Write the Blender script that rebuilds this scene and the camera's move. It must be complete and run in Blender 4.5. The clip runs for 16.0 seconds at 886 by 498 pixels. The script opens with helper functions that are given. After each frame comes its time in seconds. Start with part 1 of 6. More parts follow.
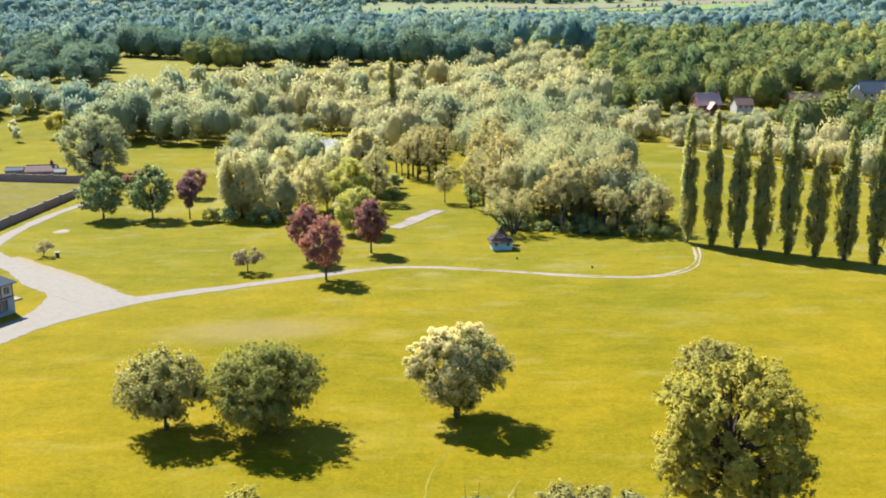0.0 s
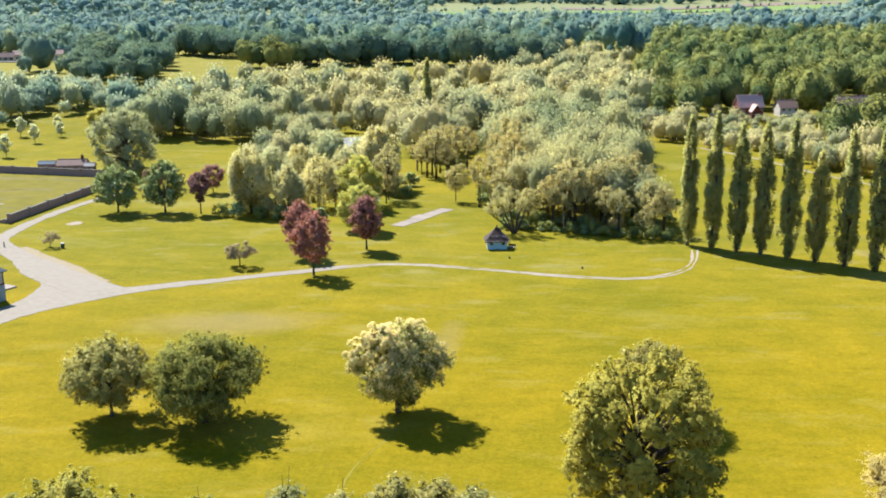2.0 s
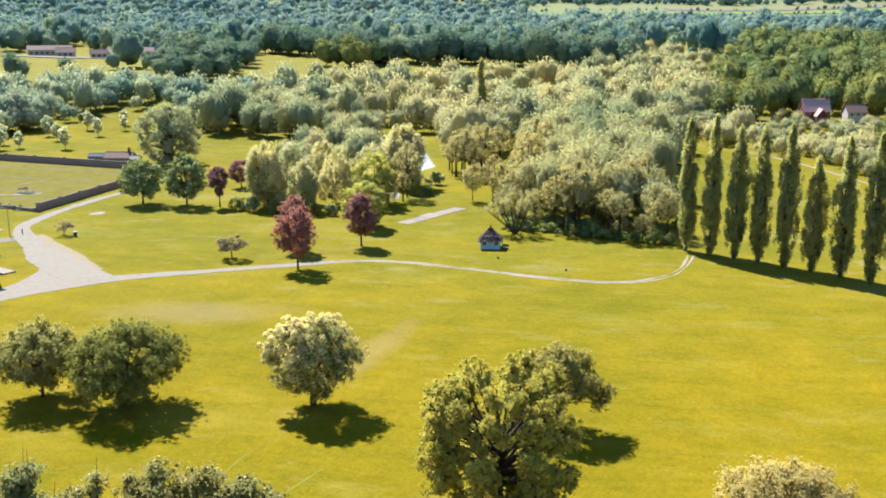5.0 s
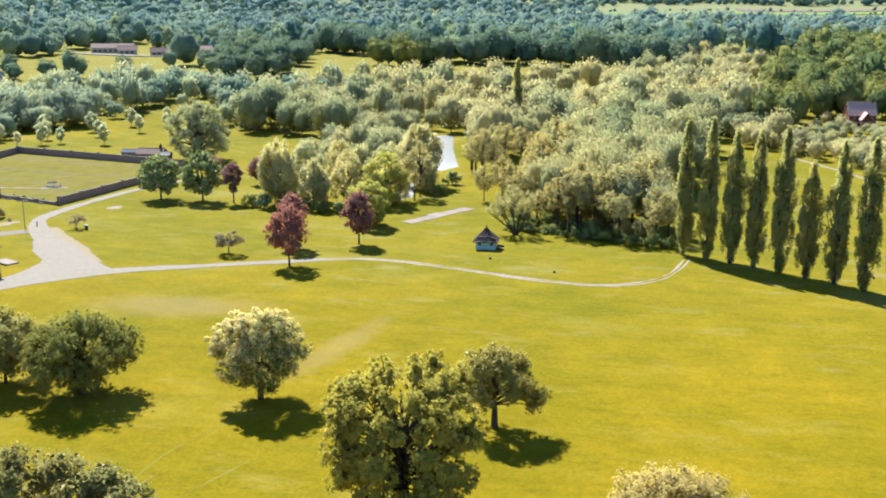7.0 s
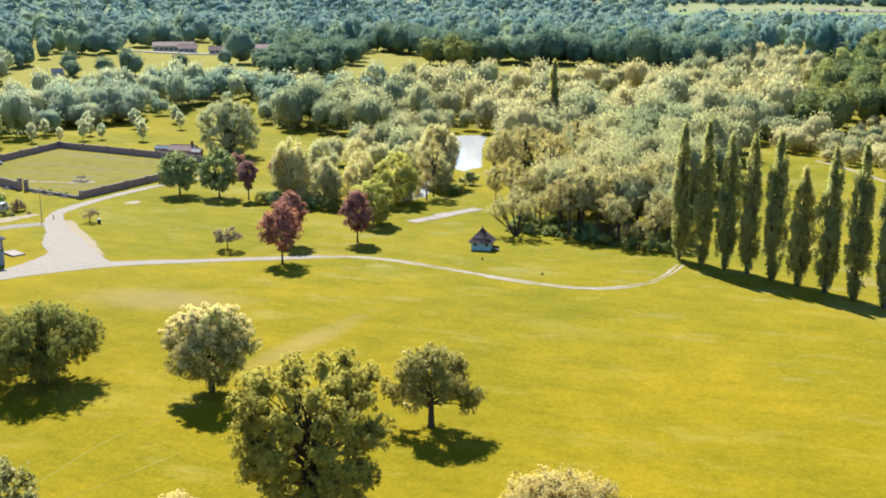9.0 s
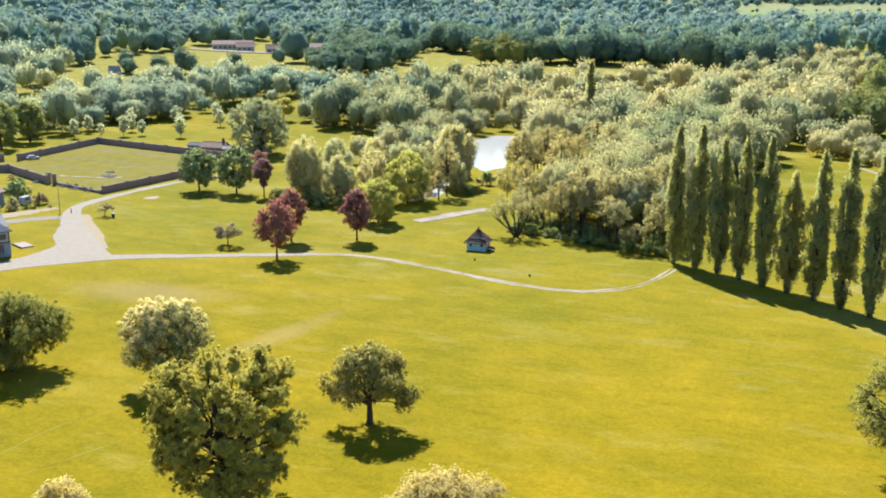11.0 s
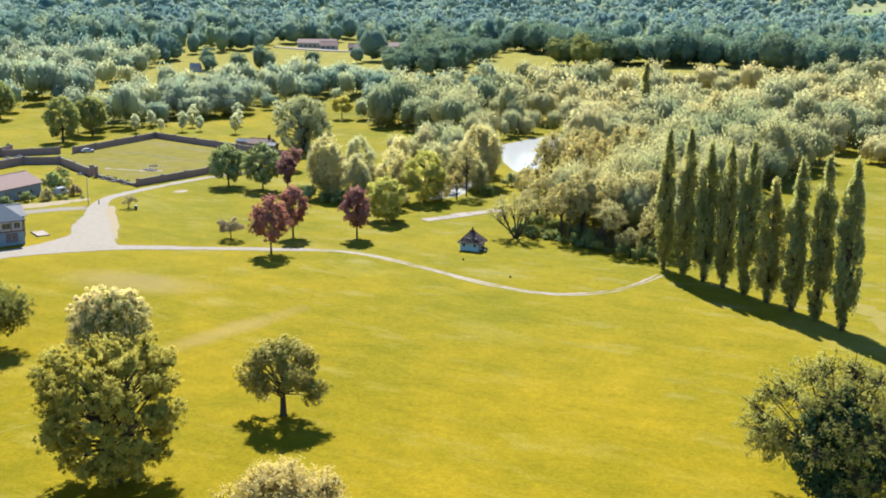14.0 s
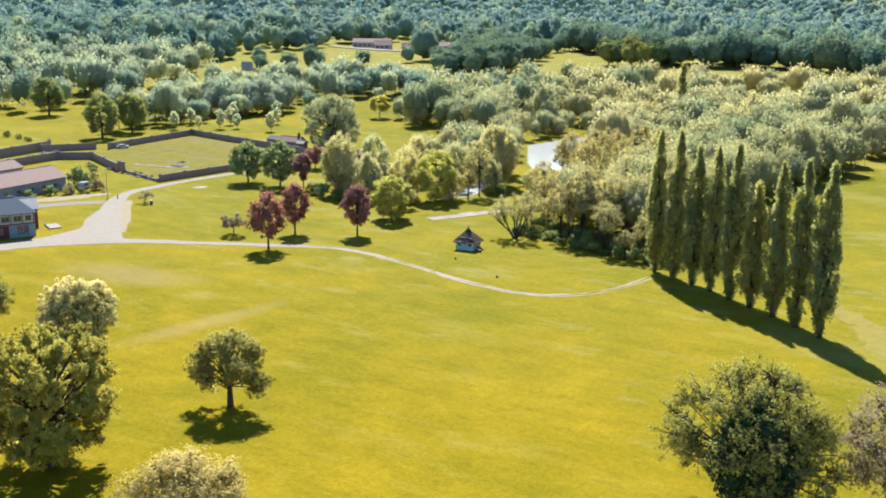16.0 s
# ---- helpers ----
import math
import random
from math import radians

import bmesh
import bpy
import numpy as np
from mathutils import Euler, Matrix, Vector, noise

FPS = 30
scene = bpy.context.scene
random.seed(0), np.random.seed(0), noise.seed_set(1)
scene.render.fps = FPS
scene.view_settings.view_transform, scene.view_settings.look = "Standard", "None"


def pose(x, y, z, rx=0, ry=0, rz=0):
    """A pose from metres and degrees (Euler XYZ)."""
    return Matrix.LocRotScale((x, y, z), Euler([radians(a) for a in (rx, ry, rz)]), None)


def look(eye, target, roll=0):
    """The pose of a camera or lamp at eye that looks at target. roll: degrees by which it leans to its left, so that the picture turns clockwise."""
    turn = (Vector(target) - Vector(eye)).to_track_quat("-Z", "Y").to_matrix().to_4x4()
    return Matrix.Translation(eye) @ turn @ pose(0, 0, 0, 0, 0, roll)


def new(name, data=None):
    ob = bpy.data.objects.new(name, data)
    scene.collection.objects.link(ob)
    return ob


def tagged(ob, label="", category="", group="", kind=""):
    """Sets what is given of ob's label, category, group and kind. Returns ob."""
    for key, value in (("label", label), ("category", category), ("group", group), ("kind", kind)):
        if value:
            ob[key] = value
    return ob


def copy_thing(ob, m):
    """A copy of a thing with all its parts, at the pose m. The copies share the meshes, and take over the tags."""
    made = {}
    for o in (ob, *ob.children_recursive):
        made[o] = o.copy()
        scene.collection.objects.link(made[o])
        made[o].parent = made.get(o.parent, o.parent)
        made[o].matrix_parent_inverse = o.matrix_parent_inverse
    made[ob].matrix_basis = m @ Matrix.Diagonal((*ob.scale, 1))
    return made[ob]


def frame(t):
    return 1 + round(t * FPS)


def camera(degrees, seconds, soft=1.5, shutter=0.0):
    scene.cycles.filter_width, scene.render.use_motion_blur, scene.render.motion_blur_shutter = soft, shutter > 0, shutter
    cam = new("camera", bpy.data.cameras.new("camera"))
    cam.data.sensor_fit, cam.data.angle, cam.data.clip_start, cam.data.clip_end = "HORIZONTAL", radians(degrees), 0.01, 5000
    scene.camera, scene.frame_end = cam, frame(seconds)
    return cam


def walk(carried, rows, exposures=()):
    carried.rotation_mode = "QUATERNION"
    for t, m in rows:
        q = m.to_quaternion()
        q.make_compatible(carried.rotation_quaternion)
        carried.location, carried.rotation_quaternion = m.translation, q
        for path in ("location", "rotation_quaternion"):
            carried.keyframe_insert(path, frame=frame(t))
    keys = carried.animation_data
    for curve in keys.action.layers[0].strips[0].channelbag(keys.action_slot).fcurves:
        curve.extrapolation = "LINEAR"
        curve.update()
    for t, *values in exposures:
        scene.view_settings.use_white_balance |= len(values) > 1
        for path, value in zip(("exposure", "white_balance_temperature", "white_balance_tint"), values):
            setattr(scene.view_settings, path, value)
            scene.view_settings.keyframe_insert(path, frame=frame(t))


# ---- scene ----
cam = camera(47.1, 16.0, soft=1.9)
PATH = [
    (0, (0.00, 0.00, 50.00), (-0.01, 194.67, 4.12), -0.44),
    (1, (7.84, -0.04, 49.64), (1.06, 194.54, 3.91), -0.36),
    (2, (15.72, 0.15, 49.38), (2.14, 194.40, 3.76), -0.29),
    (3, (23.62, 0.57, 49.23), (3.21, 194.25, 3.67), -0.21),
    (4, (31.52, 1.24, 49.16), (4.29, 194.08, 3.63), -0.14),
    (5, (39.42, 2.14, 49.17), (5.38, 193.89, 3.64), -0.06),
    (6, (47.30, 3.29, 49.24), (6.48, 193.70, 3.69), 0.02),
    (7, (55.15, 4.67, 49.36), (7.60, 193.51, 3.76), 0.09),
    (8, (62.96, 6.30, 49.53), (8.73, 193.31, 3.86), 0.17),
    (9, (70.71, 8.18, 49.73), (9.87, 193.13, 3.97), 0.24),
    (10, (78.40, 10.31, 49.95), (11.04, 192.95, 4.09), 0.31),
    (11, (86.01, 12.68, 50.18), (12.22, 192.80, 4.21), 0.38),
    (12, (93.53, 15.31, 50.40), (13.43, 192.68, 4.33), 0.44),
    (13, (100.95, 18.19, 50.61), (14.65, 192.61, 4.43), 0.50),
    (14, (108.25, 21.33, 50.79), (15.89, 192.58, 4.51), 0.55),
    (15, (115.43, 24.72, 50.93), (17.14, 192.62, 4.56), 0.60),
    (16, (122.46, 28.38, 51.03), (18.41, 192.74, 4.58), 0.64),
]
EXPO = [(0.0, 1.50, 5320, 9), (16.0, 1.50, 5320, 9)]
walk(cam, [(t, look(eye, target, roll)) for t, eye, target, roll in PATH], EXPO)

# ---------------------------------------------------------------- sky and sun
SUN_ELEV = radians(46.5)
SUN_FROM = Vector((-0.62, 0.785, 0.0)).normalized()
world = bpy.data.worlds.new("sky")
scene.world = world
world.use_nodes = True
wn, wl = world.node_tree.nodes, world.node_tree.links
wn.clear()
sky = wn.new("ShaderNodeTexSky")
sky.sky_type = "NISHITA"
sky.sun_disc = False
sky.sun_elevation = SUN_ELEV
sky.sun_rotation = math.atan2(SUN_FROM.x, SUN_FROM.y)
sky.air_density, sky.dust_density, sky.ozone_density = 1.0, 0.1, 5.0
back = wn.new("ShaderNodeBackground")
back.inputs["Strength"].default_value = 0.064
out = wn.new("ShaderNodeOutputWorld")
wl.new(sky.outputs[0], back.inputs[0])
wl.new(back.outputs[0], out.inputs[0])
sun = new("sun", bpy.data.lights.new("sun", "SUN"))
sun.data.energy, sun.data.angle, sun.data.color = 4.8, radians(0.55), (1.0, 0.90, 0.73)
sun_way = Vector((SUN_FROM.x * math.cos(SUN_ELEV), SUN_FROM.y * math.cos(SUN_ELEV), math.sin(SUN_ELEV)))
sun.matrix_world = look(sun_way * 600, (0, 0, 0))

rng = np.random.default_rng(7)


# ---------------------------------------------------------------- materials
def node_material(name):
    m = bpy.data.materials.new(name)
    m.use_nodes = True
    n, l = m.node_tree.nodes, m.node_tree.links
    n.clear()
    return m, n, l


def ramp(n, stops, interpolation="LINEAR"):
    r = n.new("ShaderNodeValToRGB")
    r.color_ramp.interpolation = interpolation
    els = r.color_ramp.elements
    while len(els) < len(stops):
        els.new(0.5)
    for e, (p, c) in zip(els, stops):
        e.position, e.color = p, (*c, 1.0) if len(c) == 3 else c
    return r


def tex_noise(n, l, scale, detail=4.0, rough=0.55, coords=None, stretch=None):
    t = n.new("ShaderNodeTexNoise")
    t.inputs["Scale"].default_value, t.inputs["Detail"].default_value, t.inputs["Roughness"].default_value = scale, detail, rough
    if coords is not None:
        if stretch:
            mp = n.new("ShaderNodeMapping")
            mp.inputs["Scale"].default_value = stretch[0]
            mp.inputs["Rotation"].default_value = (0, 0, radians(stretch[1]))
            l.new(coords, mp.inputs["Vector"])
            coords = mp.outputs["Vector"]
        l.new(coords, t.inputs["Vector"])
    return t


def mixed(n, l, fac, a, b, mode="MIX"):
    m = n.new("ShaderNodeMix")
    m.data_type, m.blend_type = "RGBA", mode
    for sock, v in ((m.inputs[0], fac), (m.inputs[6], a), (m.inputs[7], b)):
        if hasattr(v, "links"):
            l.new(v, sock)
        elif isinstance(v, (int, float)):
            sock.default_value = v
        else:
            sock.default_value = (*v, 1.0)
    return m.outputs[2]


def surface(name, base, dark, scale=1.0, rough=0.85, bump=0.3, spec=0.3, metal=0.0, large=None, per_piece=0.0, stretch=None):
    """A plain procedural surface: two scales of colour variation, wear and bump."""
    m, n, l = node_material(name)
    geo = n.new("ShaderNodeTexCoord").outputs["Object"]
    a = tex_noise(n, l, scale, 6, 0.65, geo, stretch)
    b = tex_noise(n, l, scale * 0.12, 3, 0.5, geo)
    r = ramp(n, [(0.3, dark), (0.7, base)])
    l.new(a.outputs["Fac"], r.inputs[0])
    col = mixed(n, l, b.outputs["Fac"], r.outputs[0], large or tuple(0.5 * (x + y) for x, y in zip(base, dark)))
    if per_piece:
        info = n.new("ShaderNodeObjectInfo")
        r2 = ramp(n, [(0, (1 - per_piece,) * 3), (1, (1 + per_piece,) * 3)])
        l.new(info.outputs["Random"], r2.inputs[0])
        col = mixed(n, l, 1.0, col, r2.outputs[0], "MULTIPLY")
    p = n.new("ShaderNodeBsdfPrincipled")
    p.inputs["Roughness"].default_value, p.inputs["Metallic"].default_value = rough, metal
    p.inputs["Specular IOR Level"].default_value = spec
    l.new(col, p.inputs["Base Color"])
    bp = n.new("ShaderNodeBump")
    bp.inputs["Strength"].default_value, bp.inputs["Distance"].default_value = bump, 0.05
    l.new(a.outputs["Fac"], bp.inputs["Height"])
    l.new(bp.outputs[0], p.inputs["Normal"])
    o = n.new("ShaderNodeOutputMaterial")
    l.new(p.outputs[0], o.inputs[0])
    return m


def foliage(name, light, dark, extra=None, extra_part=0.0, through_part=0.48, patch=0.08, tree=0.0, speck=0.5, warm=0.5, grain=1.1, ripple=1.0):
    """Leaves: each leaf its own shade, patches of growth, and light that passes through the blade."""
    m, n, l = node_material(name)
    geo = n.new("ShaderNodeNewGeometry")
    pos = geo.outputs["Position"]
    r = ramp(n, [(0.0, dark), (1.0, light)])
    pn = tex_noise(n, l, patch * 5, 2, 0.5, pos)
    add = n.new("ShaderNodeMath")
    add.operation = "MULTIPLY_ADD"
    add.inputs[1].default_value = speck
    sub = n.new("ShaderNodeMath")
    sub.operation = "MULTIPLY_ADD"
    sub.inputs[1].default_value, sub.inputs[2].default_value = 1.1, -0.05 - speck / 2
    l.new(pn.outputs["Fac"], sub.inputs[0])
    l.new(geo.outputs["Random Per Island"], add.inputs[0])
    l.new(sub.outputs[0], add.inputs[2])
    l.new(add.outputs[0], r.inputs[0])
    col = r.outputs[0]
    if extra:
        cut = ramp(n, [(max(0.0, 0.97 - extra_part), (0, 0, 0)), (1.0 - extra_part * 0.6, (1, 1, 1))])
        l.new(geo.outputs["Random Per Island"], cut.inputs[0])
        col = mixed(n, l, cut.outputs[0], col, extra)
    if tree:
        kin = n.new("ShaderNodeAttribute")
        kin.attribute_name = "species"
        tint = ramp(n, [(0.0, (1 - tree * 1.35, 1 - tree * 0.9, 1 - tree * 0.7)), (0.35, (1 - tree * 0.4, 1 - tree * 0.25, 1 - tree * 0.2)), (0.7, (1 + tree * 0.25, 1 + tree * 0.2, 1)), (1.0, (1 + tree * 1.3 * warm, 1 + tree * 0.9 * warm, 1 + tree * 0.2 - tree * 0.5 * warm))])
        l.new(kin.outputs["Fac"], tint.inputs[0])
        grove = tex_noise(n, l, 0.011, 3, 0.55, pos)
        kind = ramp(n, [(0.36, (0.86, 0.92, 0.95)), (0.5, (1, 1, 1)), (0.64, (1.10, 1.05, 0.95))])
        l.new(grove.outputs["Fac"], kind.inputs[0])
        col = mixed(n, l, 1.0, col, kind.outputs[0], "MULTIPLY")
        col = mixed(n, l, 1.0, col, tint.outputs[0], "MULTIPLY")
        spray = tex_noise(n, l, grain, 4, 0.7, pos)
        sprays = ramp(n, [(0.34, (1 - 0.34 * ripple, 1 - 0.30 * ripple, 1 - 0.28 * ripple)), (0.5, (1, 1, 1)), (0.68, (1 + 0.18 * ripple, 1 + 0.16 * ripple, 1 + 0.12 * ripple))])
        l.new(spray.outputs["Fac"], sprays.inputs[0])
        col = mixed(n, l, 1.0, col, sprays.outputs[0], "MULTIPLY")
    else:
        info = n.new("ShaderNodeObjectInfo")
        tint = ramp(n, [(0.0, (0.86, 0.9, 0.95)), (1.0, (1.14, 1.06, 0.95))])
        l.new(info.outputs["Random"], tint.inputs[0])
        col = mixed(n, l, 1.0, col, tint.outputs[0], "MULTIPLY")
    p = n.new("ShaderNodeBsdfPrincipled")
    p.inputs["Roughness"].default_value = 0.9
    p.inputs["Specular IOR Level"].default_value = 0.04
    l.new(col, p.inputs["Base Color"])
    t = n.new("ShaderNodeBsdfTranslucent")
    if tree:
        rough = n.new("ShaderNodeBump")
        rough.inputs["Strength"].default_value, rough.inputs["Distance"].default_value = ripple, 0.9 / grain
        l.new(spray.outputs["Fac"], rough.inputs["Height"])
        l.new(rough.outputs[0], p.inputs["Normal"])
    l.new(mixed(n, l, 1.0, col, (1.1, 1.1, 0.95) if tree else (1.2, 1.15, 0.75), "MULTIPLY"), t.inputs["Color"])
    mx = n.new("ShaderNodeMixShader")
    mx.inputs[0].default_value = through_part
    l.new(p.outputs[0], mx.inputs[1])
    l.new(t.outputs[0], mx.inputs[2])
    o = n.new("ShaderNodeOutputMaterial")
    l.new(mx.outputs[0], o.inputs[0])
    return m


def grass_material():
    m, n, l = node_material("meadow_grass")
    pos = n.new("ShaderNodeTexCoord").outputs["Object"]
    fine = tex_noise(n, l, 0.9, 8, 0.7, pos)
    mid = tex_noise(n, l, 0.11, 5, 0.6, pos)
    wide = tex_noise(n, l, 0.022, 4, 0.55, pos)
    streak = tex_noise(n, l, 0.30, 4, 0.6, pos, ((0.4, 1.0, 1.0), 12))
    base = ramp(n, [(0.30, (0.135, 0.121, 0.0035)), (0.5, (0.180, 0.143, 0.0045)), (0.68, (0.230, 0.172, 0.006))])
    l.new(mid.outputs["Fac"], base.inputs[0])
    base2 = ramp(n, [(0.34, (0.130, 0.120, 0.004)), (0.66, (0.262, 0.182, 0.005))])
    l.new(wide.outputs["Fac"], base2.inputs[0])
    col = mixed(n, l, 0.5, base.outputs[0], base2.outputs[0])
    sr = ramp(n, [(0.3, (0.87, 0.90, 0.90)), (0.5, (1, 1, 1)), (0.7, (1.08, 1.06, 1.03))])
    l.new(streak.outputs["Fac"], sr.inputs[0])
    col = mixed(n, l, 1.0, col, sr.outputs[0], "MULTIPLY")
    fr = ramp(n, [(0.32, (0.84, 0.87, 0.8)), (0.68, (1.13, 1.11, 1.07))])
    l.new(fine.outputs["Fac"], fr.inputs[0])
    col = mixed(n, l, 1.0, col, fr.outputs[0], "MULTIPLY")
    # dry, thin patches where the soil shows
    dry = tex_noise(n, l, 0.035, 5, 0.62, pos, ((0.55, 1.0, 1.0), 20))
    dr = ramp(n, [(0.56, (0, 0, 0)), (0.72, (0.75, 0.75, 0.75))])
    l.new(dry.outputs["Fac"], dr.inputs[0])
    col = mixed(n, l, dr.outputs[0], col, (0.262, 0.208, 0.024))
    # pinkish thin streaks and darker tufts along the mowing
    thin = tex_noise(n, l, 0.16, 5, 0.65, pos, ((0.42, 1.0, 1.0), 4))
    tr = ramp(n, [(0.56, (0, 0, 0)), (0.70, (0.7, 0.7, 0.7))])
    l.new(thin.outputs["Fac"], tr.inputs[0])
    col = mixed(n, l, tr.outputs[0], col, (0.24, 0.195, 0.03))
    tuft = tex_noise(n, l, 0.42, 6, 0.7, pos, ((0.75, 1.0, 1.0), -6))
    tu = ramp(n, [(0.30, (0.86, 0.885, 0.85)), (0.46, (1, 1, 1))])
    l.new(tuft.outputs["Fac"], tu.inputs[0])
    col = mixed(n, l, 1.0, col, tu.outputs[0], "MULTIPLY")
    grain = tex_noise(n, l, 2.4, 5, 0.75, pos)
    gr = ramp(n, [(0.33, (0.80, 0.83, 0.78)), (0.5, (1, 1, 1)), (0.68, (1.18, 1.16, 1.2))])
    l.new(grain.outputs["Fac"], gr.inputs[0])
    col = mixed(n, l, 1.0, col, gr.outputs[0], "MULTIPLY")
    # two broad worn patches where the ground shows through
    for centre, turn, sx, sy in (((-31.0, 156.0, 0), 8, 17.0, 7.0), ((4.0, 141.0, 0), 80, 17.0, 3.2)):
        mp = n.new("ShaderNodeMapping")
        mp.vector_type = "TEXTURE"
        mp.inputs["Location"].default_value = centre
        mp.inputs["Rotation"].default_value = (0, 0, radians(turn))
        mp.inputs["Scale"].default_value = (sx, sy, 50.0)
        l.new(pos, mp.inputs["Vector"])
        ln = n.new("ShaderNodeVectorMath")
        ln.operation = "LENGTH"
        l.new(mp.outputs[0], ln.inputs[0])
        soft = n.new("ShaderNodeMath")
        soft.operation = "MULTIPLY_ADD"
        soft.inputs[1].default_value = 1.2
        l.new(thin.outputs["Fac"], soft.inputs[0])
        l.new(ln.outputs["Value"], soft.inputs[2])
        pr = ramp(n, [(0.5, (0.5, 0.5, 0.5)), (1.0, (0, 0, 0))])
        rng = n.new("ShaderNodeMapRange")
        rng.inputs["From Min"].default_value, rng.inputs["From Max"].default_value = 0.2, 1.75
        l.new(soft.outputs[0], rng.inputs["Value"])
        l.new(rng.outputs[0], pr.inputs[0])
        col = mixed(n, l, pr.outputs[0], col, (0.245, 0.185, 0.058))
    # grass tint: warmer in the south, greener and bluer north of the drive
    apart = n.new("ShaderNodeSeparateXYZ")
    l.new(pos, apart.inputs[0])
    north = n.new("ShaderNodeMapRange")
    north.inputs["From Min"].default_value, north.inputs["From Max"].default_value = 130, 215
    l.new(apart.outputs["Y"], north.inputs["Value"])
    sward_tint = ramp(n, [(0.0, (1.0, 0.96, 0.85)), (1.0, (0.93, 0.985, 2.2))])
    l.new(north.outputs[0], sward_tint.inputs[0])
    col = mixed(n, l, 1.0, col, sward_tint.outputs[0], "MULTIPLY")
    # hay meadows beyond the woods
    away = n.new("ShaderNodeVectorMath")
    away.operation = "LENGTH"
    l.new(pos, away.inputs[0])
    hay = n.new("ShaderNodeMapRange")
    hay.inputs["From Min"].default_value, hay.inputs["From Max"].default_value = 470, 600
    l.new(away.outputs["Value"], hay.inputs["Value"])
    hm = ramp(n, [(0.35, (0.175, 0.155, 0.022)), (0.65, (0.225, 0.19, 0.04))])
    l.new(mid.outputs["Fac"], hm.inputs[0])
    col = mixed(n, l, hay.outputs[0], col, hm.outputs[0])
    crops = n.new("ShaderNodeMapRange")
    crops.inputs["From Min"].default_value, crops.inputs["From Max"].default_value = 1200, 1700
    l.new(away.outputs["Value"], crops.inputs["Value"])
    col = mixed(n, l, crops.outputs[0], col, (0.20, 0.205, 0.095))
    p = n.new("ShaderNodeBsdfPrincipled")
    p.inputs["Roughness"].default_value = 0.8
    p.inputs["Specular IOR Level"].default_value = 0.01
    l.new(col, p.inputs["Base Color"])
    bp = n.new("ShaderNodeBump")
    bp.inputs["Strength"].default_value, bp.inputs["Distance"].default_value = 0.55, 0.25
    l.new(fine.outputs["Fac"], bp.inputs["Height"])
    l.new(bp.outputs[0], p.inputs["Normal"])
    o = n.new("ShaderNodeOutputMaterial")
    l.new(p.outputs[0], o.inputs[0])
    return m


def water_material():
    m, n, l = node_material("pond_water")
    p = n.new("ShaderNodeBsdfPrincipled")
    # milky water, its base colour paled to stand in for reflected sky
    p.inputs["Base Color"].default_value = (0.46, 0.45, 0.42, 1)
    p.inputs["Roughness"].default_value = 0.06
    p.inputs["IOR"].default_value = 1.33
    p.inputs["Specular IOR Level"].default_value = 0.8
    pos = n.new("ShaderNodeTexCoord").outputs["Object"]
    w = tex_noise(n, l, 1.2, 4, 0.6, pos)
    bp = n.new("ShaderNodeBump")
    bp.inputs["Strength"].default_value, bp.inputs["Distance"].default_value = 0.25, 0.05
    l.new(w.outputs["Fac"], bp.inputs["Height"])
    l.new(bp.outputs[0], p.inputs["Normal"])
    o = n.new("ShaderNodeOutputMaterial")
    l.new(p.outputs[0], o.inputs[0])
    return m


def glass_material():
    m, n, l = node_material("window_glass")
    p = n.new("ShaderNodeBsdfPrincipled")
    p.inputs["Base Color"].default_value = (0.03, 0.035, 0.04, 1)
    p.inputs["Roughness"].default_value = 0.05
    p.inputs["Specular IOR Level"].default_value = 0.8
    o = n.new("ShaderNodeOutputMaterial")
    l.new(p.outputs[0], o.inputs[0])
    return m


GRASS = grass_material()
WATER = water_material()
GLASS = glass_material()
GRAVEL = surface("pale_gravel", (0.275, 0.235, 0.178), (0.19, 0.157, 0.110), 0.7, 0.95, 0.5, 0.1, large=(0.25, 0.21, 0.165))
TURQUOISE = surface("turquoise_wall_colour", (0.40, 0.58, 0.60), (0.27, 0.42, 0.45), 1.5, 0.75, 0.25, 0.3)
CONCRETE = surface("old_concrete", (0.285, 0.232, 0.185), (0.185, 0.148, 0.112), 0.8, 0.9, 0.4, 0.2, per_piece=0.12)
BARK = surface("bark", (0.105, 0.085, 0.06), (0.035, 0.028, 0.02), 5.0, 0.95, 0.8, 0.1, stretch=((1, 1, 0.2), 0))
BARK_PALE = surface("pale_bark", (0.22, 0.19, 0.14), (0.08, 0.065, 0.045), 5.0, 0.95, 0.6, 0.1, stretch=((1, 1, 0.2), 0))
BRICK = surface("weathered_brick", (0.34, 0.225, 0.175), (0.20, 0.14, 0.115), 1.4, 0.9, 0.4, 0.2, large=(0.27, 0.195, 0.155))
COPING = surface("coping_stone", (0.2176, 0.1960, 0.1632), (0.1200, 0.1088, 0.0928), 2.0, 0.9, 0.3, 0.2)
RED_BRICK = surface("red_brick", (0.1632, 0.0544, 0.0384), (0.0928, 0.0328, 0.0248), 3.0, 0.85, 0.3, 0.2)
CREAM = surface("cream_render", (0.52, 0.47, 0.38), (0.40, 0.36, 0.29), 1.0, 0.85, 0.15, 0.2)
TIMBER = surface("dark_timber", (0.07, 0.045, 0.03), (0.03, 0.02, 0.015), 4.0, 0.8, 0.4, 0.25, stretch=((1, 1, 0.2), 0))
BLUE_WALL = surface("blue_grey_paint", (0.285, 0.345, 0.355), (0.19, 0.235, 0.245), 1.5, 0.75, 0.25, 0.3)
SLATE = surface("blue_grey_slate", (0.125, 0.140, 0.158), (0.080, 0.092, 0.105), 2.5, 0.9, 0.3, 0.08, per_piece=0.12)
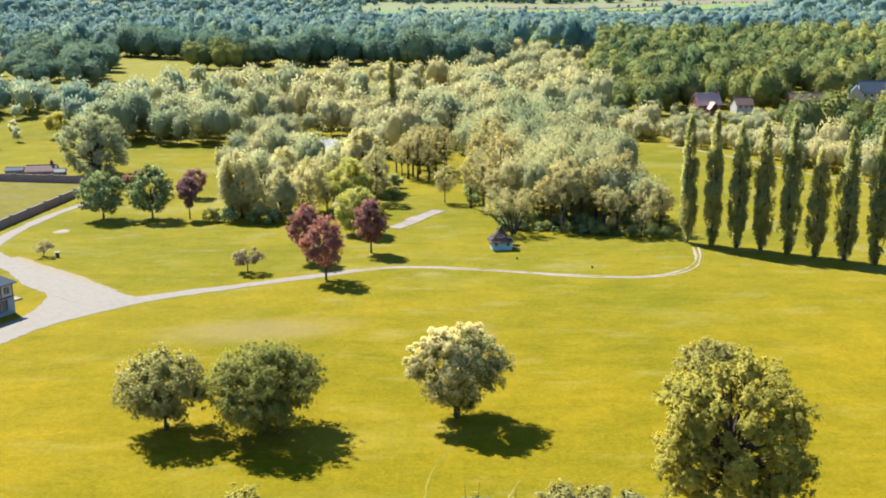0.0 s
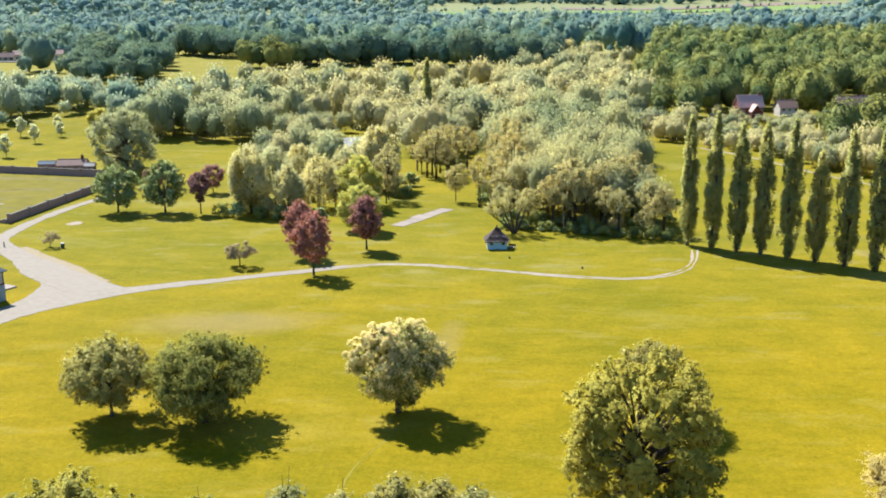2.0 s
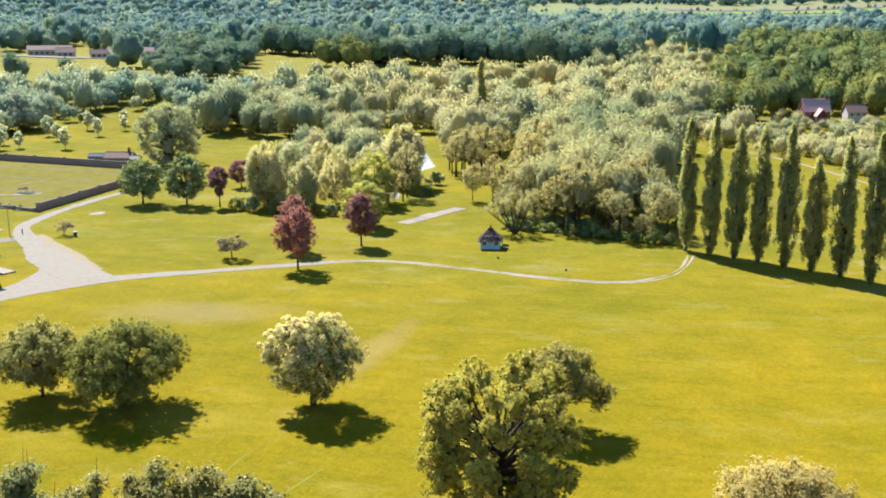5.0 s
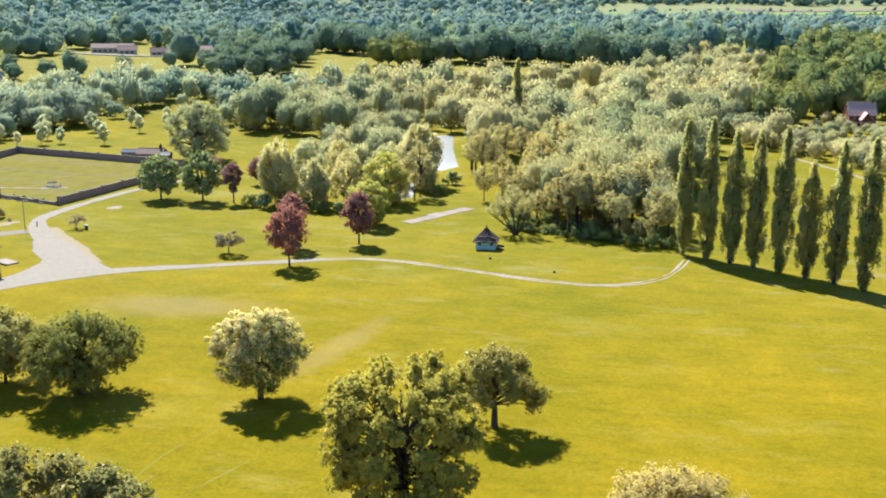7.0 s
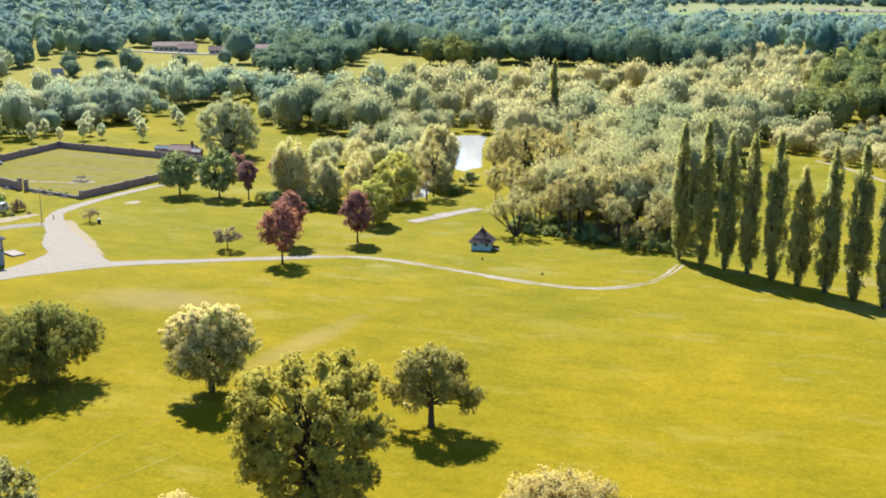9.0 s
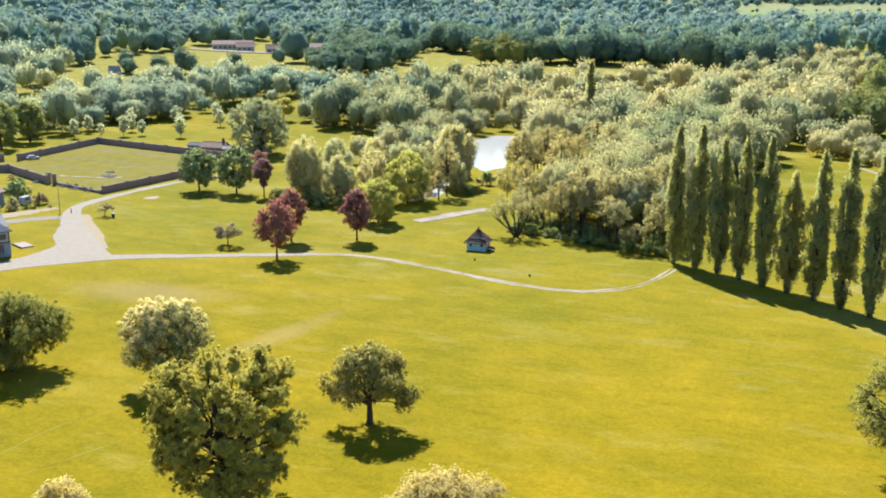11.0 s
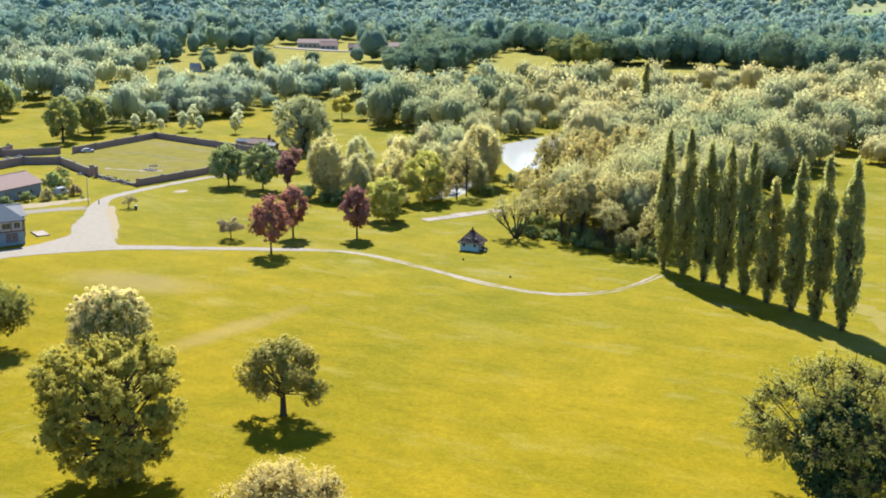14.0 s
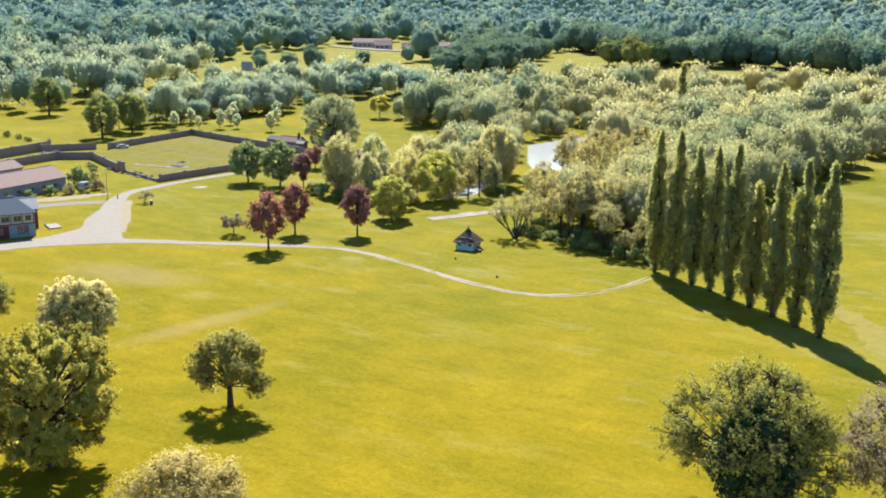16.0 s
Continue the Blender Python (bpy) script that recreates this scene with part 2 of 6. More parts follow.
TILE = surface("brown_roof_tile", (0.1088, 0.0704, 0.0544), (0.0488, 0.0296, 0.0248), 2.2, 0.8, 0.4, 0.25, per_piece=0.25)
PINK_ROOF = surface("faded_pink_roofing", (0.235, 0.150, 0.118), (0.165, 0.108, 0.086), 0.9, 0.85, 0.2, 0.2)
RED_TILE = surface("red_clay_tile", (0.56, 0.36, 0.30), (0.42, 0.26, 0.21), 1.6, 0.8, 0.3, 0.25)
GREY_WALL = surface("grey_render", (0.29, 0.30, 0.305), (0.185, 0.20, 0.205), 1.0, 0.9, 0.2, 0.2)
WHITE_PAINT = surface("white_paint", (0.4240, 0.4136, 0.3808), (0.3376, 0.3264, 0.2992), 1.0, 0.6, 0.1, 0.4)
PALE_ROOF = surface("pale_roofing", (0.37, 0.345, 0.32), (0.29, 0.265, 0.24), 0.7, 0.92, 0.2, 0.06)
DARK = surface("dark_rubber", (0.03, 0.03, 0.03), (0.015, 0.015, 0.015), 4.0, 0.7, 0.2, 0.3)
STONE = surface("rubble_stone", (0.33, 0.285, 0.235), (0.19, 0.165, 0.135), 1.5, 0.95, 0.6, 0.2, per_piece=0.2)
STEEL = surface("grey_steel", (0.30, 0.31, 0.31), (0.18, 0.18, 0.18), 3.0, 0.5, 0.1, 0.5, metal=0.6)
WHITE_CAR = surface("white_car_paint", (0.4240, 0.4240, 0.4192), (0.3696, 0.3696, 0.3648), 0.8, 0.25, 0.0, 0.6)
GREY_CAR = surface("grey_car_paint", (0.16, 0.17, 0.18), (0.12, 0.12, 0.13), 0.8, 0.25, 0.0, 0.6)
CROP = surface("pale_crop_field", (0.2288, 0.2176, 0.1088), (0.1792, 0.1848, 0.0816), 0.05, 0.95, 0.1, 0.1)
SOIL = surface("ploughed_soil", (0.2176, 0.1632, 0.1200), (0.1744, 0.1304, 0.0928), 0.05, 0.95, 0.1, 0.1)

L_OAK = foliage("oak_leaves", (0.70, 0.565, 0.09), (0.24, 0.24, 0.05), through_part=0.4, speck=0.22)
L_OAK2 = foliage("silvery_oak_leaves", (0.56, 0.46, 0.11), (0.155, 0.185, 0.05), (0.72, 0.60, 0.28), 0.06, speck=0.22, through_part=0.4)
L_GREY = foliage("grey_green_leaves", (0.55, 0.49, 0.145), (0.135, 0.16, 0.05), (0.68, 0.61, 0.28), 0.05, through_part=0.34, speck=0.22)
L_OLIVE = foliage("olive_leaves", (0.54, 0.465, 0.095), (0.13, 0.15, 0.036), through_part=0.36, speck=0.2)
L_BLOSSOM = foliage("fresh_leaves", (0.46, 0.45, 0.11), (0.12, 0.165, 0.05), through_part=0.3, speck=0.3)
PETALS = foliage("cream_blossom", (0.82, 0.72, 0.36), (0.68, 0.58, 0.25), through_part=0.45, speck=0.25)
L_DARK = foliage("dark_green_leaves", (0.37, 0.41, 0.125), (0.065, 0.13, 0.06), (0.58, 0.57, 0.27), 0.12, through_part=0.16, speck=0.28)
L_IVY = foliage("ivy_leaves", (0.10, 0.15, 0.06), (0.02, 0.05, 0.03), through_part=0.15)
L_COPPER = foliage("copper_leaves", (0.49, 0.235, 0.185), (0.20, 0.10, 0.09), (0.54, 0.35, 0.25), 0.08, speck=0.25, through_part=0.42)
L_PLUM = foliage("plum_leaves", (0.44, 0.24, 0.20), (0.20, 0.11, 0.10))
L_POPLAR = foliage("poplar_leaves", (0.60, 0.54, 0.175), (0.26, 0.31, 0.135), through_part=0.46, speck=0.2)
L_WILLOW = foliage("willow_leaves", (0.60, 0.565, 0.29), (0.49, 0.48, 0.25), patch=0.05, speck=0.15, through_part=0.5)
L_CRACK = foliage("crack_willow_leaves", (0.54, 0.53, 0.27), (0.37, 0.395, 0.22), patch=0.05, speck=0.15, through_part=0.48)
L_PALE = foliage("pale_spring_leaves", (0.60, 0.52, 0.20), (0.36, 0.315, 0.12), speck=0.25)
L_GOLD = foliage("golden_green_leaves", (0.82, 0.71, 0.15), (0.33, 0.34, 0.085), speck=0.3)
L_ALDER = foliage("alder_spring_leaves", (0.55, 0.485, 0.215), (0.40, 0.37, 0.17), patch=0.05, speck=0.18, through_part=0.52)
L_DRAB = foliage("drab_budding_leaves", (0.40, 0.335, 0.19), (0.22, 0.19, 0.11), speck=0.25)
L_NEAR = foliage("near_thicket_leaves", (0.42, 0.375, 0.115), (0.125, 0.14, 0.045), (0.60, 0.53, 0.24), 0.04, through_part=0.36, speck=0.22)
L_STEMS = foliage("alder_wood_leaves", (0.46, 0.42, 0.19), (0.385, 0.365, 0.17), patch=0.03, tree=0.24, speck=0.06, through_part=0.55, warm=0.3, grain=1.9, ripple=0.5)
L_LIME = foliage("lime_leaves", (0.42, 0.42, 0.12), (0.10, 0.145, 0.05), through_part=0.3, speck=0.25)
L_TWIG = foliage("bare_twigs_and_buds", (0.50, 0.41, 0.24), (0.29, 0.235, 0.14), speck=0.25)
L_YOUNG = foliage("young_tree_leaves", (0.74, 0.75, 0.50), (0.46, 0.49, 0.32), speck=0.25)
L_THICKET = foliage("thicket_leaves", (0.53, 0.49, 0.225), (0.40, 0.39, 0.19), patch=0.05, tree=0.22, speck=0.12, through_part=0.58, warm=0.3, grain=2.0, ripple=0.5)
L_BELT = foliage("willow_belt_leaves", (0.50, 0.448, 0.212), (0.435, 0.402, 0.20), patch=0.03, tree=0.22, speck=0.05, through_part=0.54, warm=0.25, grain=1.7, ripple=0.35)
L_WOOD = foliage("woodland_leaves", (0.36, 0.345, 0.085), (0.085, 0.125, 0.06), patch=0.03, tree=0.36, through_part=0.2, speck=0.12, warm=0.8, grain=0.7)
# far leaves: distance haze put into the colour, cooler and paler
L_FAR = foliage("hazed_woodland_leaves", (0.295, 0.345, 0.22), (0.115, 0.19, 0.18), patch=0.02, tree=0.38, through_part=0.4, speck=0.06, warm=0.9, grain=0.7, ripple=0.45)
# hill leaves: bluer again, painted for the haze over the horizon
L_HORIZON = foliage("hazed_hill_leaves", (0.285, 0.345, 0.275), (0.15, 0.225, 0.215), patch=0.02, tree=0.34, through_part=0.4, speck=0.05, warm=0.8, grain=0.4, ripple=0.5)
L_WEST = foliage("mixed_spring_leaves", (0.46, 0.47, 0.285), (0.325, 0.36, 0.245), patch=0.03, tree=0.32, speck=0.08, through_part=0.52, warm=0.6, grain=1.4, ripple=0.45)
L_DARK_WOOD = foliage("dark_parkland_leaves", (0.28, 0.325, 0.175), (0.095, 0.165, 0.135), patch=0.03, tree=0.26, through_part=0.35, speck=0.16, grain=0.7, ripple=0.8)
L_SHRUB = foliage("shrub_leaves", (0.40, 0.41, 0.12), (0.11, 0.165, 0.065))


# ---------------------------------------------------------------- mesh helpers
def mesh_of(name, verts, faces, material, smooth=False):
    """A mesh from an array of places and an array of three- or four-cornered faces."""
    verts, faces = np.asarray(verts, np.float32).reshape(-1, 3), np.asarray(faces, np.int32)
    k = faces.shape[1]
    me = bpy.data.meshes.new(name)
    me.vertices.add(len(verts))
    me.vertices.foreach_set("co", verts.ravel())
    me.loops.add(faces.size)
    me.loops.foreach_set("vertex_index", faces.ravel())
    me.polygons.add(len(faces))
    me.polygons.foreach_set("loop_start", np.arange(0, faces.size, k, dtype=np.int32))
    me.polygons.foreach_set("use_smooth", np.full(len(faces), smooth))
    me.update(calc_edges=True)
    me.materials.append(material)
    return me


def outward_first(cards, soft):
    """Turn each blade's front to the side that its soft normal names."""
    face = np.cross(cards[:, 1] - cards[:, 0], cards[:, 2] - cards[:, 0])
    back = (face * soft).sum(1) < 0
    cards[back] = cards[back][:, ::-1]
    return cards


def cards_mesh(name, quads, material, soft=None):
    """Loose leaf blades: an array of n x 3 corners. soft: a way for each blade along which it is shaded, as one leaf of a billow."""
    n = len(quads)
    if soft is not None:
        quads = outward_first(np.asarray(quads).reshape(n, 3, 3), soft)
    me = mesh_of(name, quads.reshape(-1, 3), np.arange(3 * n).reshape(n, 3), material, soft is not None)
    if soft is not None:
        me.normals_split_custom_set_from_vertices(np.repeat(soft, 3, 0))
    return me


def child(name, me, parent, label=""):
    ob = new(name, me)
    ob.parent = parent
    return tagged(ob, label)


def part(name, bm, material, parent=None, label="", smooth=False):
    me = bpy.data.meshes.new(name)
    bm.to_mesh(me)
    bm.free()
    me.materials.append(material)
    if smooth:
        for f in me.polygons:
            f.use_smooth = True
    ob = new(name, me)
    ob.parent = parent
    return tagged(ob, label)


def empty(name, m, label="", category="", group="", kind=""):
    ob = new(name)
    ob.empty_display_size = 0.5
    ob.matrix_world = m
    return tagged(ob, label, category, group, kind)


def add_box(bm, sx, sy, sz, at=(0, 0, 0), turn=0.0, bevel=0.0):
    """A box on its base centre, with softened edges where asked."""
    one = bmesh.new()
    bmesh.ops.create_cube(one, size=1.0)
    for v in one.verts:
        v.co = Vector((v.co.x * sx, v.co.y * sy, (v.co.z + 0.5) * sz))
    if bevel:
        bmesh.ops.bevel(one, geom=list(one.edges), offset=bevel, segments=1, affect="EDGES")
    return join(bm, one, Matrix.Translation(at) @ Matrix.Rotation(turn, 4, "Z"))


def join(bm, one, m=None):
    """Adds the pieces of one bmesh to another."""
    made_verts = {v: bm.verts.new(m @ v.co if m else v.co) for v in one.verts}
    for f in one.faces:
        bm.faces.new([made_verts[v] for v in f.verts])
    one.free()
    return bm


def box(sx, sy, sz, at=(0, 0, 0), turn=0.0, bevel=0.0):
    return add_box(bmesh.new(), sx, sy, sz, at, turn, bevel)


def tubes(paths, sides=6):
    """Tapered limbs: each path is a list of (place, radius). Returns places and faces."""
    verts, faces = [], []
    ang = np.arange(sides) * 2 * np.pi / sides
    for path in paths:
        base = sum(len(v) for v in verts)
        pts = np.array([p for p, _ in path], float)
        for i, (p, r) in enumerate(path):
            d = pts[min(i + 1, len(pts) - 1)] - pts[max(i - 1, 0)]
            d /= np.linalg.norm(d) + 1e-9
            a = np.cross(d, (1.0, 0.13, 0.02))
            a /= np.linalg.norm(a) + 1e-9
            b = np.cross(d, a)
            verts.append(pts[i] + r * (np.cos(ang)[:, None] * a + np.sin(ang)[:, None] * b))
        for i in range(len(path) - 1):
            for s in range(sides):
                t = (s + 1) % sides
                faces.append((base + i * sides + s, base + i * sides + t, base + (i + 1) * sides + t, base + (i + 1) * sides + s))
    return np.concatenate(verts), np.array(faces)


# ---------------------------------------------------------------- ground
POND = [(-53, 408), (-42, 410), (-32, 368), (-20, 326), (-24, 314), (-37, 332), (-58, 372)]
POND_SMALL = [(-31, 296), (-25, 291), (-19, 268), (-24, 258), (-30, 264)]


def inside(px, py, poly):
    px, py = np.asarray(px, float), np.asarray(py, float)
    res = np.zeros(px.shape, bool)
    for (x0, y0), (x1, y1) in zip(poly, poly[1:] + poly[:1]):
        cross = (y0 > py) != (y1 > py)
        res ^= cross & (px < (x1 - x0) * (py - y0) / ((y1 - y0) or 1e-9) + x0)
    return res


def edge_distance(px, py, poly):
    px, py = np.asarray(px, float), np.asarray(py, float)
    best = np.full(px.shape, 1e9)
    for (x0, y0), (x1, y1) in zip(poly, poly[1:] + poly[:1]):
        dx, dy = x1 - x0, y1 - y0
        u = np.clip(((px - x0) * dx + (py - y0) * dy) / (dx * dx + dy * dy), 0, 1)
        best = np.minimum(best, np.hypot(px - x0 - u * dx, py - y0 - u * dy))
    return best


def ground_z(x, y):
    x, y = np.asarray(x, float), np.asarray(y, float)
    d = np.hypot(x, np.maximum(y, 0))
    z = np.interp(d, [0, 430, 640, 800, 1100, 1600, 1850, 2400, 2800, 3400, 4200], [0, 0, 9, 16, 22, 27, 31, 56, 80, 122, 160])
    far = np.clip((d - 420) / 600, 0, 1)
    z = z + far * 2.5 * np.sin(x * 0.011 + 1.3) * np.cos(y * 0.008)
    for poly in (POND, POND_SMALL):
        near = np.where(inside(x, y, poly), edge_distance(x, y, poly), 0.0)
        z = z - 0.8 * np.clip(near / 2.0, 0, 1)
    return z


def axis_steps(stops):
    vals = []
    for (a, step), (b, _) in zip(stops, stops[1:]):
        vals += list(np.arange(a, b - 1e-6, step))
    return np.array(vals + [stops[-1][0]])


gx = axis_steps([(-4200, 200), (-1200, 60), (-600, 20), (-240, 6), (-66, 2), (-10, 6), (180, 20), (600, 60), (1200, 200), (4200, 200)])
gy = axis_steps([(-1000, 100), (-100, 20), (240, 6), (252, 2), (416, 6), (480, 20), (1200, 50), (2400, 100), (4700, 100)])
GX, GY = np.meshgrid(gx, gy)
cols, rws = len(gx), len(gy)
ids = np.arange(cols * rws).reshape(rws, cols)
gfaces = np.stack([ids[:-1, :-1], ids[:-1, 1:], ids[1:, 1:], ids[1:, :-1]], -1).reshape(-1, 4)
ground = new("ground", mesh_of("ground", np.stack([GX, GY, ground_z(GX, GY)], -1), gfaces, GRASS, True))
tagged(ground, "wide yellow-green meadow grass with dry patches", "ground", kind="structure")


def sheet(name, poly, z, material, label, category, kind="structure"):
    bm = bmesh.new()
    f = bm.faces.new([bm.verts.new((x, y, z)) for x, y in poly])
    bmesh.ops.triangulate(bm, faces=[f])
    ob = part(name, bm, material)
    return tagged(ob, label, category, kind=kind)


def grown(poly, by):
    cx, cy = np.mean(poly, 0)
    return [(cx + (x - cx) * (1 + by), cy + (y - cy) * (1 + by)) for x, y in poly]


sheet("water", POND, -0.30, WATER, "still milky pond, coloured pale for the bright sky's reflection", "pond")
sheet("water", POND_SMALL, -0.30, WATER, "small arm of the pond among willows", "pond")


def smooth_line(points, step=1.2):
    """A line of (x, y, width) through the given ones, rounded and cut into short steps."""
    p = np.array(points, float)
    p = np.vstack([2 * p[0] - p[1], p, 2 * p[-1] - p[-2]])
    res = []
    for i in range(1, len(p) - 2):
        n = max(2, int(np.hypot(*(p[i + 1] - p[i])[:2]) / step))
        for u in np.arange(n) / n:
            a, b, c, d = p[i - 1 : i + 3]
            res.append(0.5 * (2 * b + (c - a) * u + (2 * a - 5 * b + 4 * c - d) * u * u + (3 * b - a - 3 * c + d) * u ** 3))
    res.append(p[-2])
    return np.array(res)


def ribbon(name, points, material, label, category, z=0.03, ragged=0.25, offset=0.0, parent=None):
    """A road bed: a low slab with uneven edges that follows the ground."""
    line = smooth_line(points)
    d = np.gradient(line[:, :2], axis=0)
    d /= np.linalg.norm(d, axis=1)[:, None] + 1e-9
    nrm = np.stack([-d[:, 1], d[:, 0]], -1)
    n = len(line)
    w = line[:, 2:] / 2
    rag = lambda: ragged * (rng.normal(size=(n, 1)) * 0.5 + np.sin(np.arange(n) * 0.37 + rng.uniform(0, 6))[:, None] * 0.6)  # noqa: E731
    mid = line[:, :2] + nrm * offset
    lft, rgt = mid + nrm * (w + rag()), mid - nrm * (w + rag())
    top = lambda q, h: np.column_stack([q, ground_z(q[:, 0], q[:, 1]) + h])  # noqa: E731
    verts = np.concatenate([top(lft + nrm * 0.12, -0.05), top(lft, z), top(mid, z + 0.02), top(rgt, z), top(rgt - nrm * 0.12, -0.05)])
    a = np.arange(n - 1)
    faces = np.concatenate([np.stack([k * n + a, k * n + a + 1, (k + 1) * n + a + 1, (k + 1) * n + a], -1) for k in range(4)])
    ob = new(name, mesh_of(name, verts, faces[:, ::-1], material))
    ob.parent = parent
    return tagged(ob, label, category if not parent else "", kind="structure")


road = ribbon("road", [(-86, 112, 7), (-76, 140, 7.5), (-70.5, 156, 7.5), (-67, 163, 8), (-61.5, 169.5, 7.5), (-54, 174.5, 4.6), (-45, 179.8, 3.2), (-34, 185.3, 2.8), (-25, 190, 2.7), (-17, 194.2, 2.6)],
              GRAVEL, "pale gravel drive crossing the park", "road", z=0.05)
lane = ribbon("road", [(-58.5, 172, 6.5), (-65, 178.5, 8.8), (-72.4, 184.6, 8.4), (-78.2, 190.6, 7.8), (-84.6, 197.2, 5.6), (-90.8, 204.0, 4.6), (-96.0, 210.4, 3.9), (-99, 216.5, 3.6), (-100, 226, 3.2), (-100.2, 238, 3.0), (-99.2, 250, 2.8), (-97.3, 262, 2.6), (-93, 276, 2.4)],
              GRAVEL, "pale gravel lane along the brick wall", "road", z=0.07)
CHALK = surface("chalky_gravel", (0.35, 0.29, 0.225), (0.215, 0.175, 0.11), 1.1, 0.95, 0.5, 0.1)
TRACK = [(-18, 193.8, 0.95), (-11, 196.2, 0.95), (-4, 196.4, 0.9), (4, 195, 0.85), (13, 192.6, 0.8), (22, 189.8, 0.8), (30, 188.2, 0.8), (37, 187.5, 0.8), (43, 189, 0.7), (48.5, 193.8, 0.6), (51.6, 200, 0.5), (53.4, 207, 0.4), (54, 212, 0.2)]
for side in (-0.5, 0.5):
    ribbon("track", [(x, y, w * 0.78) for x, y, w in TRACK], CHALK, "worn wheel rut of a farm track in grass", "track", z=0.035, ragged=0.2, offset=side)
ribbon("path", [(84, 377, 1.4), (92, 363, 1.6), (101, 342, 1.5), (109, 318, 1.2), (118, 299, 1.2), (127, 280, 1.2)], GRAVEL, "pale path along the far hedge of the meadow", "path", ragged=0.2)
EARTH = surface("trodden_earth", (0.30, 0.235, 0.155), (0.215, 0.172, 0.092), 0.9, 0.95, 0.4, 0.05)
ribbon("yard", [(-89, 203, 3.0), (-94.5, 201.2, 4.6), (-98.6, 196, 4.6), (-102, 189.6, 5.0), (-107, 182, 5.0), (-114, 172, 5.0)], surface("yard_gravel", (0.24, 0.20, 0.15), (0.16, 0.135, 0.09), 1.2, 0.95, 0.5, 0.1), "dull gravel yard in front of the barn", "yard", z=0.04, ragged=0.35)
ribbon("bare_ground", [(-101.5, 211.5, 2.2), (-104.5, 205.5, 5.0), (-107, 198.5, 5.4), (-109, 191, 5.0), (-112.5, 184, 4.6), (-117, 176, 4.0)], EARTH, "dry weedy earth along the barn's foot", "bare ground", z=0.028, ragged=1.0)

edge = np.array([(-82.5, 197.0), (-78.0, 193.6), (-73, 190.2), (-69, 186.8), (-63.5, 182.2), (-56.5, 177.4), (-54.5, 175.2), (-57.5, 172.2), (-61.5, 169.6), (-66.2, 164), (-68.7, 155.3), (-72.5, 157.5), (-71.2, 163), (-70.6, 169), (-70.8, 174.6), (-73, 180), (-77.6, 186), (-82, 190.5), (-83.5, 195)])
for _ in range(2):
    nxt = np.roll(edge, -1, 0)
    edge = np.stack([edge * 0.75 + nxt * 0.25, edge * 0.25 + nxt * 0.75], 1).reshape(-1, 2)
sheet("lane_apron", edge + np.random.default_rng(6).normal(size=edge.shape) * 0.12, 0.045, GRAVEL, "widened gravel apron where lane and road meet", "road")

ribbon("bare_ground", [(-60, 180.6, 0.6), (-66.0, 185.4, 1.8), (-70.8, 189.8, 2.8), (-75.4, 193.6, 3.4), (-80.6, 198.0, 4.0), (-85.6, 202.8, 3.4), (-90, 207.6, 1.6)], EARTH, "trodden bare earth along the lane's edge", "bare ground", z=0.038, ragged=0.3)

# cracked concrete strip, slab by slab
strip = empty("pavement", pose(-6.3, 244.5, 0, 0, 0, -25.5), "strip of cracked pale concrete slabs in grass", "pavement", kind="structure")
for i in range(5):
    part("slab", box(4.2 - 0.35 * abs(i - 2) + 0.3 * math.sin(i * 3.7), 4.72, 0.12, (0.3 * math.sin(i * 2.1), (i - 2) * 4.85, -0.04), 0.01 * math.sin(i * 5), 0.03), CONCRETE, strip)


# ---------------------------------------------------------------- trees
def unit(v):
    return v / (np.linalg.norm(v, axis=-1, keepdims=True) + 1e-9)


def blades(centres, normals, size, r, long=1.0, upright=0.0):
    """Small leaf blades that face along the normals."""
    n = len(centres)
    spin = r.normal(size=(n, 3))
    spin[:, 2] += upright * 3
    a = unit(np.cross(normals, spin))
    b = unit(np.cross(normals, a))
    s = size * r.uniform(0.7, 1.5, (n, 1))
    a, b = a * s * 0.62, b * s * 0.62 * long
    return np.stack([centres - b - a * r.uniform(0.5, 1.0, (n, 1)), centres - b * 0.5 + a * r.uniform(0.6, 1.1, (n, 1)), centres + b * 1.1], 1)


def shoots(centres, ways, out, size, r, long=2.4):
    """Thin leafy shoots that point along the given ways and show their flat side outwards."""
    n = len(centres)
    a = unit(np.cross(ways, out + r.normal(size=(n, 3)) * 0.35))
    s = size * r.uniform(0.7, 1.4, (n, 1))
    return np.stack([centres - a * s * 0.5 - ways * s * 0.4, centres + a * s * 0.5 - ways * s * r.uniform(0.1, 0.5, (n, 1)), centres + ways * s * long], 1)


def profile_round(u):
    return np.sqrt(np.clip(1 - (np.clip(u, 0, 1) * 1.9 - 0.9) ** 2, 0, 1)) * 0.98 + 0.05


def profile_oval(u):
    return np.sin(np.pi * np.clip(u * 0.92 + 0.06, 0, 1)) ** 0.7


def profile_poplar(u):
    return np.clip((u + 0.1) / 0.26, 0.42, 1) * np.clip((1.03 - u) / 0.42, 0.0, 1) ** 0.62


def profile_fan(u):
    """Boughs that spread from low on the trunk into a dome."""
    low = np.clip(0.30 + 1.9 * u, 0, 1)
    return low * np.sqrt(np.clip(1 - (np.clip(u - 0.36, 0, 1) / 0.66) ** 2, 0, 1))


def profile_vase_dome(u):
    """Narrow at the foot, widest above the middle, with a round top."""
    return np.clip(0.30 + 1.6 * u, 0, 1) * np.sqrt(np.clip(1 - (np.clip(u - 0.42, 0, 1) / 0.62) ** 2, 0, 1))


